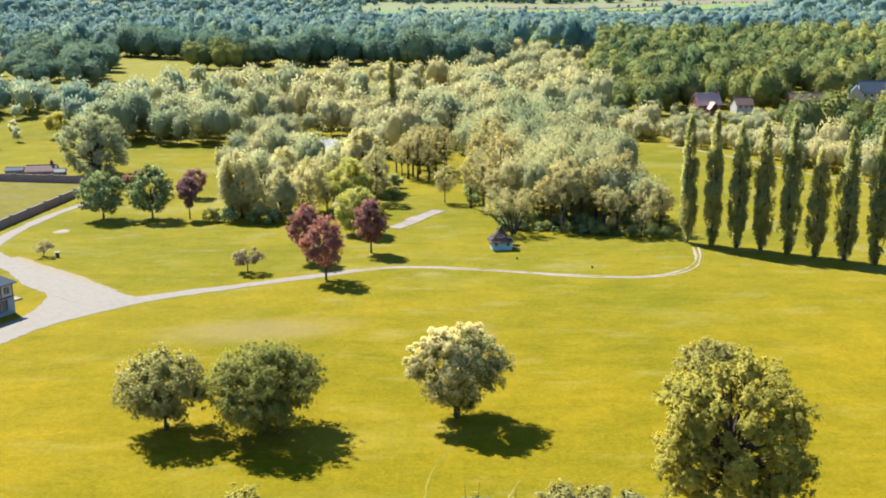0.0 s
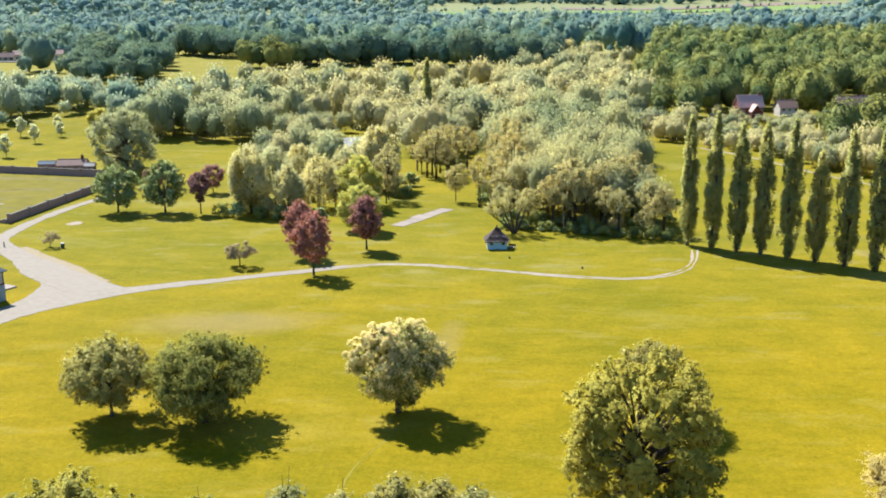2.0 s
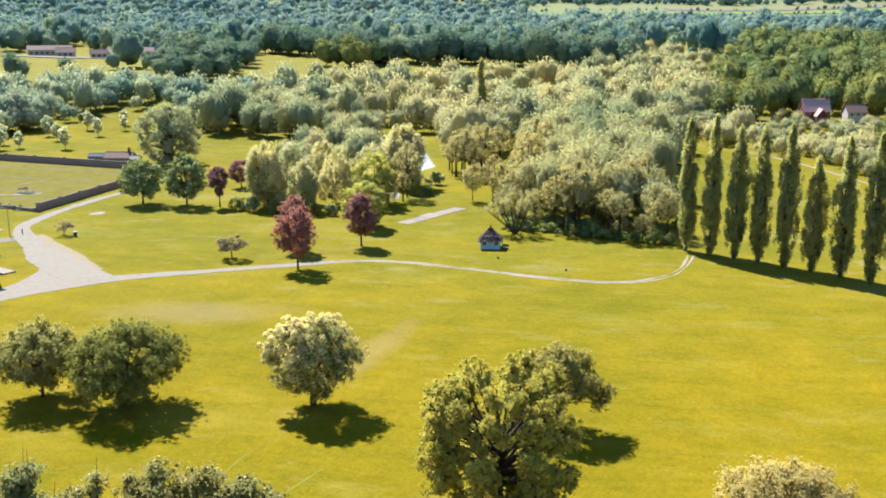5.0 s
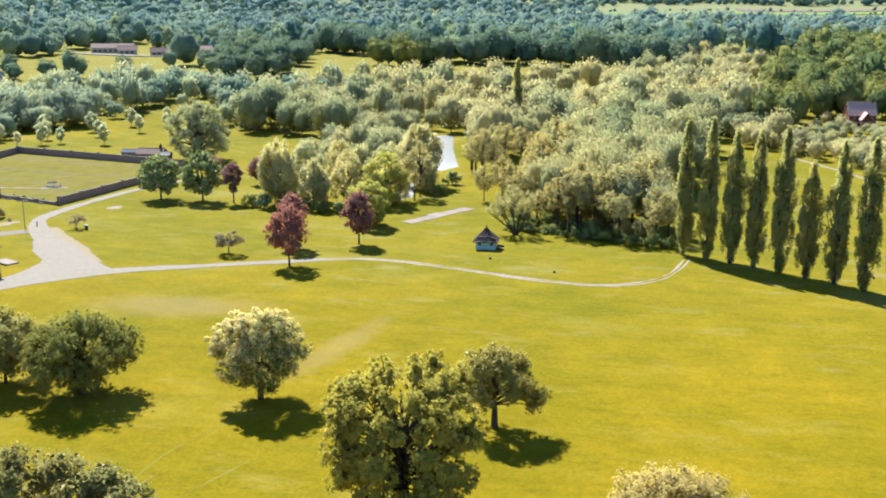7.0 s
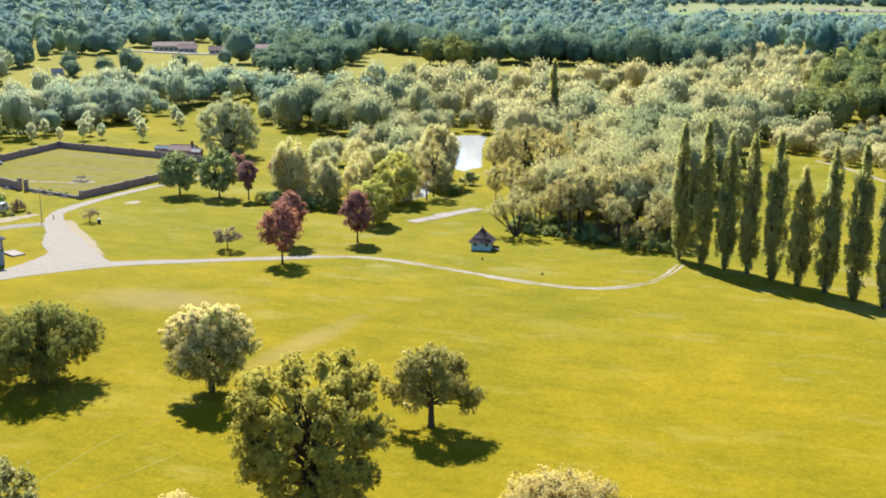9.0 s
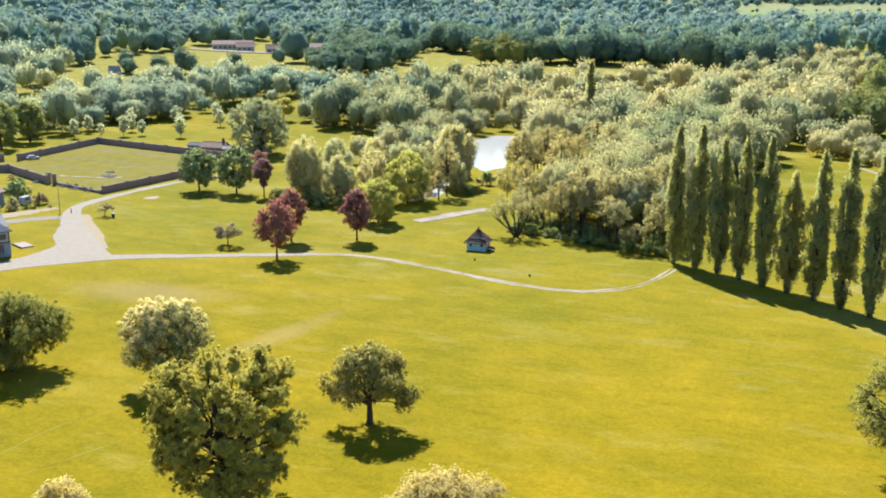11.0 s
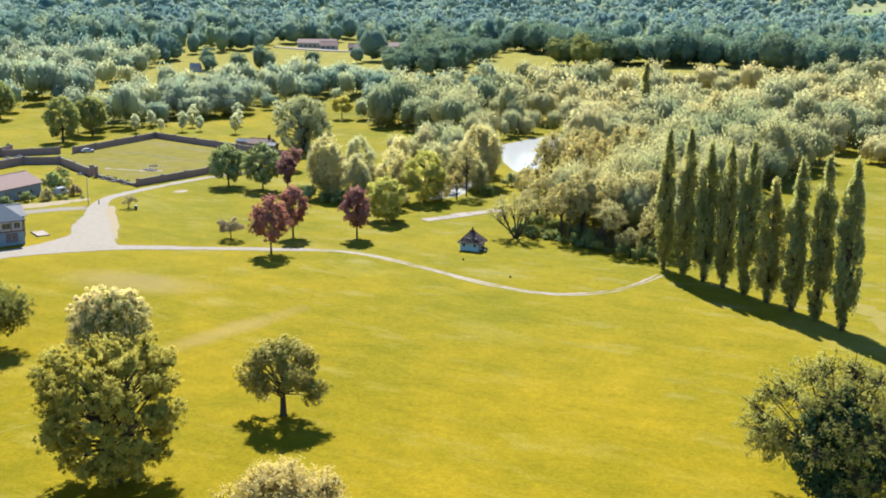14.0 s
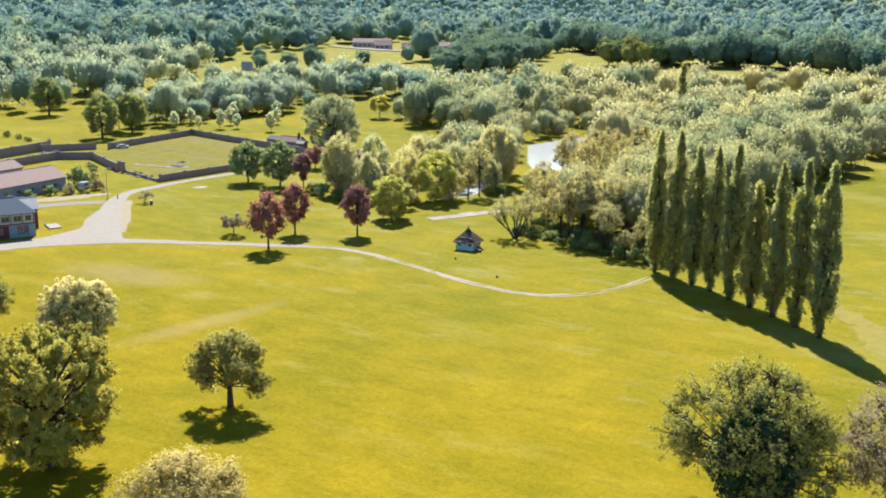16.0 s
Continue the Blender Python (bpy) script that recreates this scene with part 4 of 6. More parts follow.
# old leaning alder with bare stems at the corner of the wood
corner = empty("alder_tree", pose(16.2, 226.8, 0), "old many-stemmed alder leaning out with bare limbs", "tree")
r = np.random.default_rng(222)
paths, tips = [], []
for a, reach, hgt in ((180, 5.4, 6.6), (168, 4.6, 8.4), (205, 3.6, 7.4), (130, 2.4, 9.6), (70, 2.4, 9.2), (15, 3.4, 8.6), (320, 2.6, 7.6)):
    a = radians(a)
    end = np.array([math.cos(a) * reach, math.sin(a) * reach, hgt])
    low = end * (0.3, 0.3, 0.2) + r.normal(size=3) * 0.2
    mid = end * (0.72, 0.72, 0.55) + r.normal(size=3) * 0.35
    paths.append([((0.15 * math.cos(a), 0.15 * math.sin(a), -0.3), 0.26), (low, 0.2), (mid, 0.12), (end * (0.95, 0.95, 0.84) + r.normal(size=3) * 0.2, 0.06), (end, 0.03)])
    tips += [end, mid + (0, 0, 1.2)]
    for q in range(10):
        w = r.uniform(0.35, 1.0)
        root = low + (mid - low) * w
        tip = root + (end - low) * r.uniform(0.25, 0.5) + r.normal(size=3) * (0.9, 0.9, 0.7) + (0, 0, 0.5)
        paths.append([(root, 0.06), ((root + tip) / 2 + (0, 0, -0.15), 0.035), (tip, 0.012)])
        tips.append(tip)
v, f = tubes(paths, 6)
child("trunk", mesh_of("trunk", v, f, BARK, True), corner)
tips = np.array(tips)
pk = r.integers(0, len(tips), 4200)
dirs = unit(r.normal(size=(4200, 3)))
child("crown", cards_mesh("crown", blades(tips[pk] + dirs * r.uniform(0.2, 1.0, (4200, 1)), dirs, 0.2, r), L_ALDER, unit(dirs + (0, 0, 0.5))), corner)

# young trees on the far lawn
YOUNG = [(-198, 325), (-190, 331), (-185, 338), (-180, 343), (-162, 344), (-178, 366), (-192, 352), (-170, 383), (-205, 341), (-184, 400), (-175, 415), (-203, 365), (-168, 402), (-190, 380)]
first = tree("young_tree", YOUNG[0], 70, 8.2, 1.2, 4.8, L_YOUNG, "young silvery tree planted on the far lawn", group="young trees on the lawn", clumps=40, clump_r=0.65, count=1500, size=0.34, trunk_r=0.09, boughs=10, profile=profile_oval)
for i, at in enumerate(YOUNG[1:]):
    again(first, at, 50 * i, 0.75 + 0.35 * abs(math.sin(i * 1.7)))


# ---------------------------------------------------------------- woods
def fill(poly, spacing, seed, holes=()):
    """Uneven planting inside a polygon."""
    r = np.random.default_rng(seed)
    xs, ys = zip(*poly)
    gxx, gyy = np.meshgrid(np.arange(min(xs), max(xs), spacing), np.arange(min(ys), max(ys), spacing * 0.9))
    px = gxx.ravel() + r.uniform(-0.45, 0.45, gxx.size) * spacing
    py = gyy.ravel() + r.uniform(-0.45, 0.45, gxx.size) * spacing
    ok = inside(px, py, poly)
    for h in holes:
        ok &= ~inside(px, py, h)
    return np.stack([px[ok], py[ok]], -1)


def wood(name, pts, templates, leaf, seed, scale, label, stems=True, category="woodland", dwindle=None):
    """Uncountable trees joined into one crown layer and one layer of stems."""
    r = np.random.default_rng(seed)
    top = empty(name, pose(0, 0, 0), label, category, kind="stuff")
    z = ground_z(pts[:, 0], pts[:, 1])
    which = r.integers(0, len(templates), len(pts))
    layers = {"leaf": ([], [], []), "stem": ([], [], [])}
    soft = []
    count = {"leaf": 0, "stem": 0}
    for k, (lv, lf, sv, sf, ln) in enumerate(templates):
        sel = np.where(which == k)[0]
        if not len(sel):
            continue
        a = r.uniform(0, 2 * np.pi, len(sel))
        s = scale[0] + (scale[1] - scale[0]) * r.uniform(0, 1, len(sel)) ** 1.3
        if dwindle is not None:
            s = s * dwindle(pts[sel, 0], pts[sel, 1])
        tall = s * r.uniform(0.82, 1.2, len(sel))
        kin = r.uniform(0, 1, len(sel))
        c, sn = np.cos(a), np.sin(a)
        soft.append(np.stack([ln[None, :, 0] * c[:, None] - ln[None, :, 1] * sn[:, None], ln[None, :, 0] * sn[:, None] + ln[None, :, 1] * c[:, None], np.repeat(ln[None, :, 2], len(sel), 0)], -1).reshape(-1, 3))
        c, sn = c * s, sn * s
        for layer, v, f in (("leaf", lv, lf), ("stem", sv, sf)):
            if layer == "stem" and not stems:
                continue
            X = v[None, :, 0] * c[:, None] - v[None, :, 1] * sn[:, None] + pts[sel, 0][:, None]
            Y = v[None, :, 0] * sn[:, None] + v[None, :, 1] * c[:, None] + pts[sel, 1][:, None]
            Z = v[None, :, 2] * tall[:, None] + z[sel][:, None]
            vs, fs, ks = layers[layer]
            vs.append(np.stack([X, Y, Z], -1).reshape(-1, 3))
            fs.append((f[None] + (np.arange(len(sel)) * len(v))[:, None, None] + count[layer]).reshape(-1, f.shape[1]))
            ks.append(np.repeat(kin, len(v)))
            count[layer] += len(sel) * len(v)
    vs, fs, ks = layers["leaf"]
    me = mesh_of("foliage", np.concatenate(vs), np.concatenate(fs), leaf, True)
    me.normals_split_custom_set_from_vertices(unit(np.concatenate(soft)))
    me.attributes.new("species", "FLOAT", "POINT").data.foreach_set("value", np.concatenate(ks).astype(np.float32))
    tagged(child("foliage", me, top), kind="stuff")
    if stems:
        vs, fs, ks = layers["stem"]
        tagged(child("stems", mesh_of("stems", np.concatenate(vs), np.concatenate(fs), BARK_PALE), top), kind="stuff")
    return top


def ball(level):
    bm = bmesh.new()
    bmesh.ops.create_icosphere(bm, subdivisions=level, radius=1.0)
    bm.verts.index_update()
    v = np.array([p.co[:] for p in bm.verts])
    f = np.array([[p.index for p in q.verts] for q in bm.faces])
    bm.free()
    return v, f


def skirt(d):
    """Unit ways with a fuller lower half, so that a crown stands on a broad foot."""
    full = np.where(d[:, 2] < 0, np.clip(1 - d[:, 2] ** 2, 0.06, 1) ** -0.27, 1.0)
    return d * np.stack([full, full, np.ones(len(d))], -1)


def template(seed, height, base, width, lumps, level, count, size, boughs=3, trunk_r=0.2, long=1.2, upright=0.0, ruffle=0.4, reach=0.14, depth=0.26, body=0.84):
    """A billowing body of foliage with leaf blades standing out all over it."""
    r = np.random.default_rng(seed)
    axes = unit(r.normal(size=(lumps, 3)) + (0, 0, 0.15))
    wide, high = r.uniform(0.25, 0.5, lumps), r.uniform(0.5, 1.0, lumps)
    skew = 1 + 0.16 * np.sin(seed * np.array([1.3, 2.1]))

    def skin(d):
        ang = np.arccos(np.clip(d @ axes.T, -1, 1))
        puff = 1 - depth + depth * (high * np.exp(-(ang / wide) ** 2)).max(1)
        p = d * puff[:, None]
        foot = (1 - 0.3 * np.clip(-p[:, 2], 0, 1)) * np.where(d[:, 2] < 0, np.clip(1 - d[:, 2] ** 2, 0.06, 1) ** -0.2, 1.0)
        return np.stack([p[:, 0] * foot * width / 2 * skew[0], p[:, 1] * foot * width / 2 * skew[1], base + (p[:, 2] * 0.6 + 0.4) * (height - base)], -1)

    bv, bf = ball(level)
    core_v = skin(bv) * (body, body, 1.0)
    core_v[:, 2] = np.maximum((core_v[:, 2] - base) * body, 0) + base
    d = unit(r.normal(size=(count, 3)) + (0, 0, 0.45))
    pos = skin(d)
    mid = np.array([0, 0, base + (height - base) * 0.35])
    pos = mid + (pos - mid) * r.uniform(0.9, 1 + reach, (count, 1))
    nrm = unit(unit(pos - mid) + r.normal(size=(count, 3)) * ruffle)
    soft = unit(unit(pos - mid) + r.normal(size=(count, 3)) * 0.2)
    cards = outward_first(blades(pos, nrm, size, r, long, upright).reshape(-1, 3, 3), soft).reshape(-1, 3)
    lv = np.concatenate([core_v, cards])
    lf = np.concatenate([bf, np.arange(3 * count).reshape(count, 3) + len(core_v)])
    cen = skin(unit(r.normal(size=(12, 3))))
    sv, sf = limbs(seed, height, base, cen, trunk_r, boughs, 3)
    ln = np.concatenate([unit(core_v - mid), np.repeat(soft, 3, 0)])
    return lv, lf, sv, sf, ln


def feathery_template(seed, height, base, width, domes, count, size, boughs=5, long=2.2, trunk_r=0.16):
    """A pale spring tree for the woods: a few soft domes of fine upward shoots round bare stems."""
    r = np.random.default_rng(seed)
    ang = np.arange(domes) * 2.39996 + seed
    off = width * 0.27 * np.sqrt((np.arange(domes) + 0.3) / domes)
    q = width * r.uniform(0.24, 0.34, domes)
    mid = np.stack([off * np.cos(ang), off * np.sin(ang), base + (height - base) * (0.62 - 0.28 * off / width * 2) * r.uniform(0.9, 1.08, domes)], -1)
    tall = (height - mid[:, 2]) * r.uniform(0.82, 1.0, domes)
    pick = r.choice(domes, count, p=q ** 2 / (q ** 2).sum())
    d = unit(r.normal(size=(count, 3)) + (0, 0, 0.3))
    shell = r.uniform(0.68, 1.08, (count, 1))
    drop = np.where(d[:, 2:] < 0, (mid[pick, 2:] - base) * 0.9, tall[pick, None])
    pos = mid[pick] + skirt(d) * np.concatenate([q[pick, None], q[pick, None], drop], 1) * shell
    way = unit((0, 0, 0.8) + d * (0.45, 0.45, 0.0) + r.normal(size=(count, 3)) * (0.55, 0.55, 0.35))
    heart = np.array([0, 0, base + (height - base) * 0.4])
    soft = unit(d + unit(pos - heart) * 0.45 + r.normal(size=(count, 3)) * 0.16)
    lv = outward_first(shoots(pos, way, d, size, r, long).reshape(-1, 3, 3), soft).reshape(-1, 3)
    vs, fs, ns = [lv], [np.arange(3 * count).reshape(count, 3)], [np.repeat(soft, 3, 0)]
    bv, bf = ball(1)
    for k in range(domes):
        fs.append(bf + len(lv) + k * len(bv))
        ns.append(bv)
        reach = np.where(bv[:, 2:] < 0, (mid[k, 2] - base) * 0.62, tall[k] * 0.74)
        vs.append(mid[k] + skirt(bv) * np.concatenate([np.full((len(bv), 2), q[k] * 0.7), reach], 1) * r.uniform(0.84, 1.08, (len(bv), 1)))
    sv, sf = limbs(seed, height, base, mid, trunk_r, boughs, 3)
    return np.concatenate(vs), np.concatenate(fs), sv, sf, np.concatenate(ns)


def thin_out(x, y):
    """Willows grow lower towards the fields behind them."""
    low = np.interp(np.hypot(x, y), [420, 560, 680], [1.0, 0.85, 0.7])
    return np.where((x < -190) & (y > 380), 0.95, low)


HUT_WOOD = [(6, 256), (12, 232), (25, 228), (38, 223), (50, 219.5), (50, 252), (51, 290), (54, 334), (61, 395), (30, 410), (5, 385), (7, 330), (10, 285)]
POND_WOOD = [(-55, 243), (-46, 240), (-32, 240), (-27, 250), (-33, 262), (-34, 300), (-50, 292), (-58, 264)]
BANK_WOOD = [(-68, 300), (-45, 300), (-40, 326), (-62, 374), (-58, 410), (-68, 408), (-72, 380), (-68, 335)]
BELT = [(-158, 432), (-146, 405), (-120, 392), (-86, 386), (-70, 412), (-36, 418), (-26, 372), (-10, 330), (0, 385), (28, 412), (61, 400), (62, 432), (76, 452), (78, 545), (86, 640), (104, 745), (62, 790), (36, 720), (6, 612), (-40, 598), (-80, 592), (-120, 586), (-140, 556), (-155, 519), (-185, 512), (-215, 540), (-250, 505), (-286, 455), (-280, 410), (-235, 350), (-212, 300), (-207, 330), (-200, 450), (-172, 468)]
WEST_BELT = [(-200, 385), (-235, 360), (-290, 410), (-310, 460), (-262, 520), (-205, 470)]
CLEAR = [(-80, 425), (-40, 422), (-38, 434), (-78, 440)]
HEDGE = [(72, 398), (84, 380), (93, 366), (102, 345), (110, 321), (119, 302), (128, 284), (160, 240), (172, 250), (150, 300), (130, 345), (112, 392), (88, 432), (66, 436)]
HILL = [(80, 445), (112, 402), (150, 320), (182, 285), (245, 440), (340, 640), (490, 960), (140, 960), (128, 840), (112, 745), (90, 640), (82, 545)]
HOUSES_CLEAR = [(88, 392), (120, 378), (144, 440), (146, 480), (106, 484)]
HOUSE_CLEAR = [(162, 424), (212, 410), (226, 458), (240, 500), (208, 515), (184, 502)]
ROOF_CLEAR = [(140, 430), (164, 424), (182, 464), (182, 486), (157, 486)]

FIELD = [(-262, 815), (-215, 778), (-165, 735), (-130, 699), (-70, 704), (-38, 690), (-28, 652), (-75, 640), (-120, 622), (-150, 584), (-182, 584)]
FIELD_WEST = [(-425, 600), (-428, 663), (-405, 692), (-335, 694), (-296, 606), (-285, 545), (-310, 505), (-351, 520)]
FIELD_SMALL = [(62, 810), (100, 835), (110, 935), (70, 940)]
CAMPUS = [(-445, 735), (-402, 665), (-300, 688), (-296, 760), (-420, 795)]
MID_WOOD = [(-205, 645), (-186, 590), (-246, 582), (-268, 640), (-284, 690), (-286, 745), (-262, 822)]
WEST_VIEW = [(-225, 400), (-300, 440), (-360, 530), (-326, 680), (-296, 606), (-262, 560)]
# wood behind the cottage: single trees, shared shapes
alders = []
for i in range(6):
    h = 12.5 + 0.8 * i
    top, _, _, _ = lobed_tree("alder_tree", (25 + i * 4, 232 + 3 * i), 80 + i, h, 5.2, 9.0 + (i % 3), L_ALDER, "spring alder with bare grey stems at the wood's edge", (profile_wide, profile_fan, profile_oval)[i % 3], lobes=15, lobe_r=0.16,
                              tufts=230, tuft_r=0.52, count=3500, size=0.22, trunk_r=0.23, split=3.4, stems=2 + i % 2, twigs=0.2, long=1.5, inner=0.2, sides=3, group="alders of the wood", deep=0)
    alders.append(top)
hut_pts = fill(HUT_WOOD, 6.6, 3)
inner = ((hut_pts[:, 1] - np.interp(hut_pts[:, 0], [13, 51], [230, 219]) > 15) & (hut_pts[:, 0] > 17)) | (hut_pts[:, 1] > 316)
near_pts = hut_pts[~inner]
for i, (x, y) in enumerate(near_pts):
    again(alders[i % 6], (x, y), 37 * i, (0.62 + 0.36 * ((i * 0.618) % 1)) * (0.98 + 0.26 * math.sin(x * 0.23 + 0.6) * math.sin(y * 0.11 + 1.0)), tall=0.9 + 0.3 * ((i * 0.37) % 1))

for i, (x, y, s) in enumerate([(-12.5, 311, 0.72), (-14.5, 318, 0.7), (-7, 314, 0.85), (-4.5, 320, 1.0), (-9.5, 326, 0.9), (-2, 309, 0.95), (1, 322, 1.1), (-4, 301, 0.8), (-6.5, 333, 1.0), (-10.4, 305.6, 0.85), (-9.0, 308.5, 0.95), (-7.4, 303, 0.9)]):
    again(alders[i % 6], (x, y), 71 * i, s)

for i, (x, y, s) in enumerate([(-29, 251, 0.6), (-17.5, 262, 0.55), (-29.5, 270, 0.7), (-33, 284, 0.75)]):
    again(alders[(i * 2 + 1) % 6], (x, y), 31 * i, s)

# bushes along the foot of the woods
bushes = []
for i, leaf in enumerate((L_SHRUB, L_DARK, L_DRAB, L_ALDER)):
    bushes.append(tree("shrub", (22 + 6 * i, 236 - i), 90 + i, 3.6, 0.1, 4.8, leaf, "dense low shrub at the foot of the wood", "shrub", "shrubs at the wood's foot", clumps=34, clump_r=0.6, count=1300, size=0.26, trunk_r=0.08, boughs=8, split=0.3, profile=profile_wide, lump=0.42, gaps=0.3, fill=0.25))
EDGE = [(13, 230), (18, 228.5), (25, 226.8), (32, 224.8), (38, 222.8), (45, 220.8), (51, 219)]
for i in range(26):
    u = i / 26 * (len(EDGE) - 1)
    k = int(u)
    x = EDGE[k][0] + (EDGE[k + 1][0] - EDGE[k][0]) * (u - k)
    y = EDGE[k][1] + (EDGE[k + 1][1] - EDGE[k][1]) * (u - k) + 1.2 + 2.4 * ((i * 0.618) % 1)
    again(bushes[i % 2], (x, y), 53 * i, 0.28 + 0.34 * ((i * 0.37) % 1), tall=0.6 + 0.5 * ((i * 0.73) % 1))
for i, (x, y, s) in enumerate([(-56, 243.5, 1), (-52, 242, 1.2), (-46, 241, 0.9), (-41, 240.5, 1.1), (-36, 240, 1), (-31, 240.5, 0.9), (-27, 247, 0.8), (8.5, 262, 0.9), (8.5, 272, 1), (8, 281, 1.1), (-13, 272, 0.9), (-14, 290, 1.2), (52, 262, 0.9), (53, 280, 0.9), (55, 300, 0.8), (53, 240, 0.7)]):
    again(bushes[i % 2], (x, y), 41 * i, s)

T_BELT = [feathery_template(110 + i, 11 + 1.2 * i, 0.6, 11.0 + 1.3 * (i % 3), 4 + i % 2, 700, 0.44, boughs=6, long=1.1) for i in range(6)]
T_ALDER = [feathery_template(180 + i, 12.5 + 0.8 * i, 1.5, 10.5 + 1.2 * (i % 3), 5, 1300, 0.32, boughs=6, long=1.1) for i in range(6)]
T_BELT_FAR = [feathery_template(150 + i, 11 + 1.2 * i, 0.4, 12.8 + 1.4 * (i % 3), 3 + i % 2, 300, 0.72, boughs=2, long=1.0) for i in range(6)]
T_HEDGE = [feathery_template(170 + i, 8 + i, -0.4, 9.5 + i, 4, 420, 0.46, boughs=3, long=1.1) for i in range(4)]
T_WOOD = [template(120 + i, 14 + 1.3 * i, 1.6, 12.5 + 1.5 * (i % 3), 15 + i, 2, 520, 0.55, boughs=2, trunk_r=0.3, ruffle=0.55, reach=0.08, depth=0.42, body=0.86) for i in range(5)]
T_OAK = [template(160 + i, 17 + 1.2 * i, 1.5, 16 + 1.5 * (i % 3), 15 + i, 2, 560, 0.7, boughs=3, trunk_r=0.35, ruffle=0.55, reach=0.08, depth=0.46, body=0.86) for i in range(4)]
T_RING = [template(125 + i, 16 + 1.5 * i, 1.0, 15.5 + 1.6 * (i % 3), 14 + i, 2, 100, 0.95, boughs=1, trunk_r=0.3, ruffle=0.55, reach=0.07, depth=0.42, body=0.88) for i in range(5)]
T_FAR = [template(130 + i, 17 + 1.5 * i, 0.3, 19 + 2 * (i % 3), 9, 1, 16, 2.0, boughs=1, trunk_r=0.3, ruffle=0.4, reach=0.1, depth=0.36, body=0.9) for i in range(5)]
T_FARTHEST = [template(140 + i, 17 + 2 * i, 0.3, 26 + 3 * i, 6, 1, 10, 4.0, boughs=1, trunk_r=0.3, ruffle=0.4, reach=0.08, depth=0.3, body=0.92) for i in range(4)]
deep_pts = hut_pts[inner]
wood("alder_wood", deep_pts[deep_pts[:, 1] < 330], T_ALDER, L_STEMS, 4, (0.62, 1.12), "alder wood in pale spring leaf behind the cottage")
wood("alder_wood", deep_pts[deep_pts[:, 1] >= 330], T_BELT, L_STEMS, 6, (0.8, 1.25), "alder and willow wood in pale spring leaf")
under = np.array([(EDGE[k][0] + (EDGE[k + 1][0] - EDGE[k][0]) * q, EDGE[k][1] + (EDGE[k + 1][1] - EDGE[k][1]) * q + 2.5 + back) for k in range(6) for q in (0.05, 0.38, 0.72) for back in (0.0, 4.0, 8.5)]) + np.random.default_rng(49).normal(size=(54, 2)) * 0.9
wood("undergrowth", under, T_HEDGE, L_SHRUB, 50, (0.16, 0.36), "dark bramble undergrowth below the alders", stems=False, category="undergrowth")
feathery = []
for i in range(3):
    feathery.append(tree("willow_tree", [(-40, 246), (-34, 255), (-46, 258)][i], 240 + i, 12.5 + 1.5 * i, 0.8, 8.4 + i, L_WILLOW, "feathery yellow-green willow between lawn and pond", group="willows by the pond", clumps=90, clump_r=0.85, count=5200, size=0.25,
                         trunk_r=0.22, boughs=26, long=1.9, upright=0.8, squash=1.8, profile=(profile_oval, profile_wide, profile_vase)[i], outward=0.6, gaps=0.2))
for i, (x, y, k) in enumerate([(-26.5, 264, 0.72), (-20.8, 259.5, 0.6), (-30.5, 276, 0.8), (-17.5, 275, 0.75), (-33, 290, 0.85)]):
    again(feathery[i % 3], (x, y), 57 * i, k)
for i, (x, y) in enumerate(fill(POND_WOOD, 10.5, 5)):
    again(feathery[i % 3], (x, y), 77 * i, 0.45 + 0.32 * ((i * 0.618) % 1), tall=0.9 + 0.3 * ((i * 0.37) % 1))
wood("willow_thicket", fill(BANK_WOOD, 6.5, 7), T_BELT, L_BELT, 8, (0.5, 0.85), "willows along the pond's far bank", category="thicket")
belt = fill(BELT, 8.8, 9, (CLEAR, POND))
belt = np.concatenate([belt, fill(WEST_BELT, 7.6, 48)])
belt = belt[np.hypot(belt[:, 0], belt[:, 1]) < 455]
belt_far = fill(BELT, 10.4, 51, (CLEAR, POND))
belt_far = belt_far[np.hypot(belt_far[:, 0], belt_far[:, 1]) >= 455]
shade = np.random.default_rng(52)
west_near = belt[:, 0] + shade.normal(size=len(belt)) * 14 < -150
west_far = belt_far[:, 0] + shade.normal(size=len(belt_far)) * 14 < -130
wood("willow_wood", belt[west_near], T_BELT, L_WEST, 53, (0.6, 1.25), "grey-green willows and poplars behind the walled garden", dwindle=thin_out)
wood("willow_wood", belt_far[west_far], T_BELT_FAR, L_WEST, 54, (0.6, 1.25), "grey-green wood running back to the west field", dwindle=thin_out, stems=False)
belt, belt_far = belt[~west_near], belt_far[~west_far]
wood("willow_wood", belt, T_BELT, L_BELT, 10, (0.6, 1.3), "wide belt of pale willows and poplars in early leaf", dwindle=thin_out)
wood("willow_wood", belt_far, T_BELT_FAR, L_BELT, 18, (0.6, 1.3), "pale willow wood running back to the fields", dwindle=thin_out, stems=False)
SHORE = [(-47, 300), (-38, 297), (-27.5, 299), (-28.5, 306), (-37, 313), (-46, 322), (-52, 318)]
wood("willow_thicket", fill(SHORE, 5.2, 19), T_BELT, L_THICKET, 20, (0.62, 0.95), "willows on the near shore of the pond", category="thicket")
wood("hedge", fill(HEDGE, 7.6, 11, (HOUSES_CLEAR, HOUSE_CLEAR)), T_HEDGE, L_BELT, 12, (0.6, 1.1), "overgrown pale hedge beyond the meadow", category="hedge")
low = fill(HOUSES_CLEAR, 6.0, 45)
low = low[np.hypot(low[:, 0] - 125, low[:, 1] - 466) > 17]
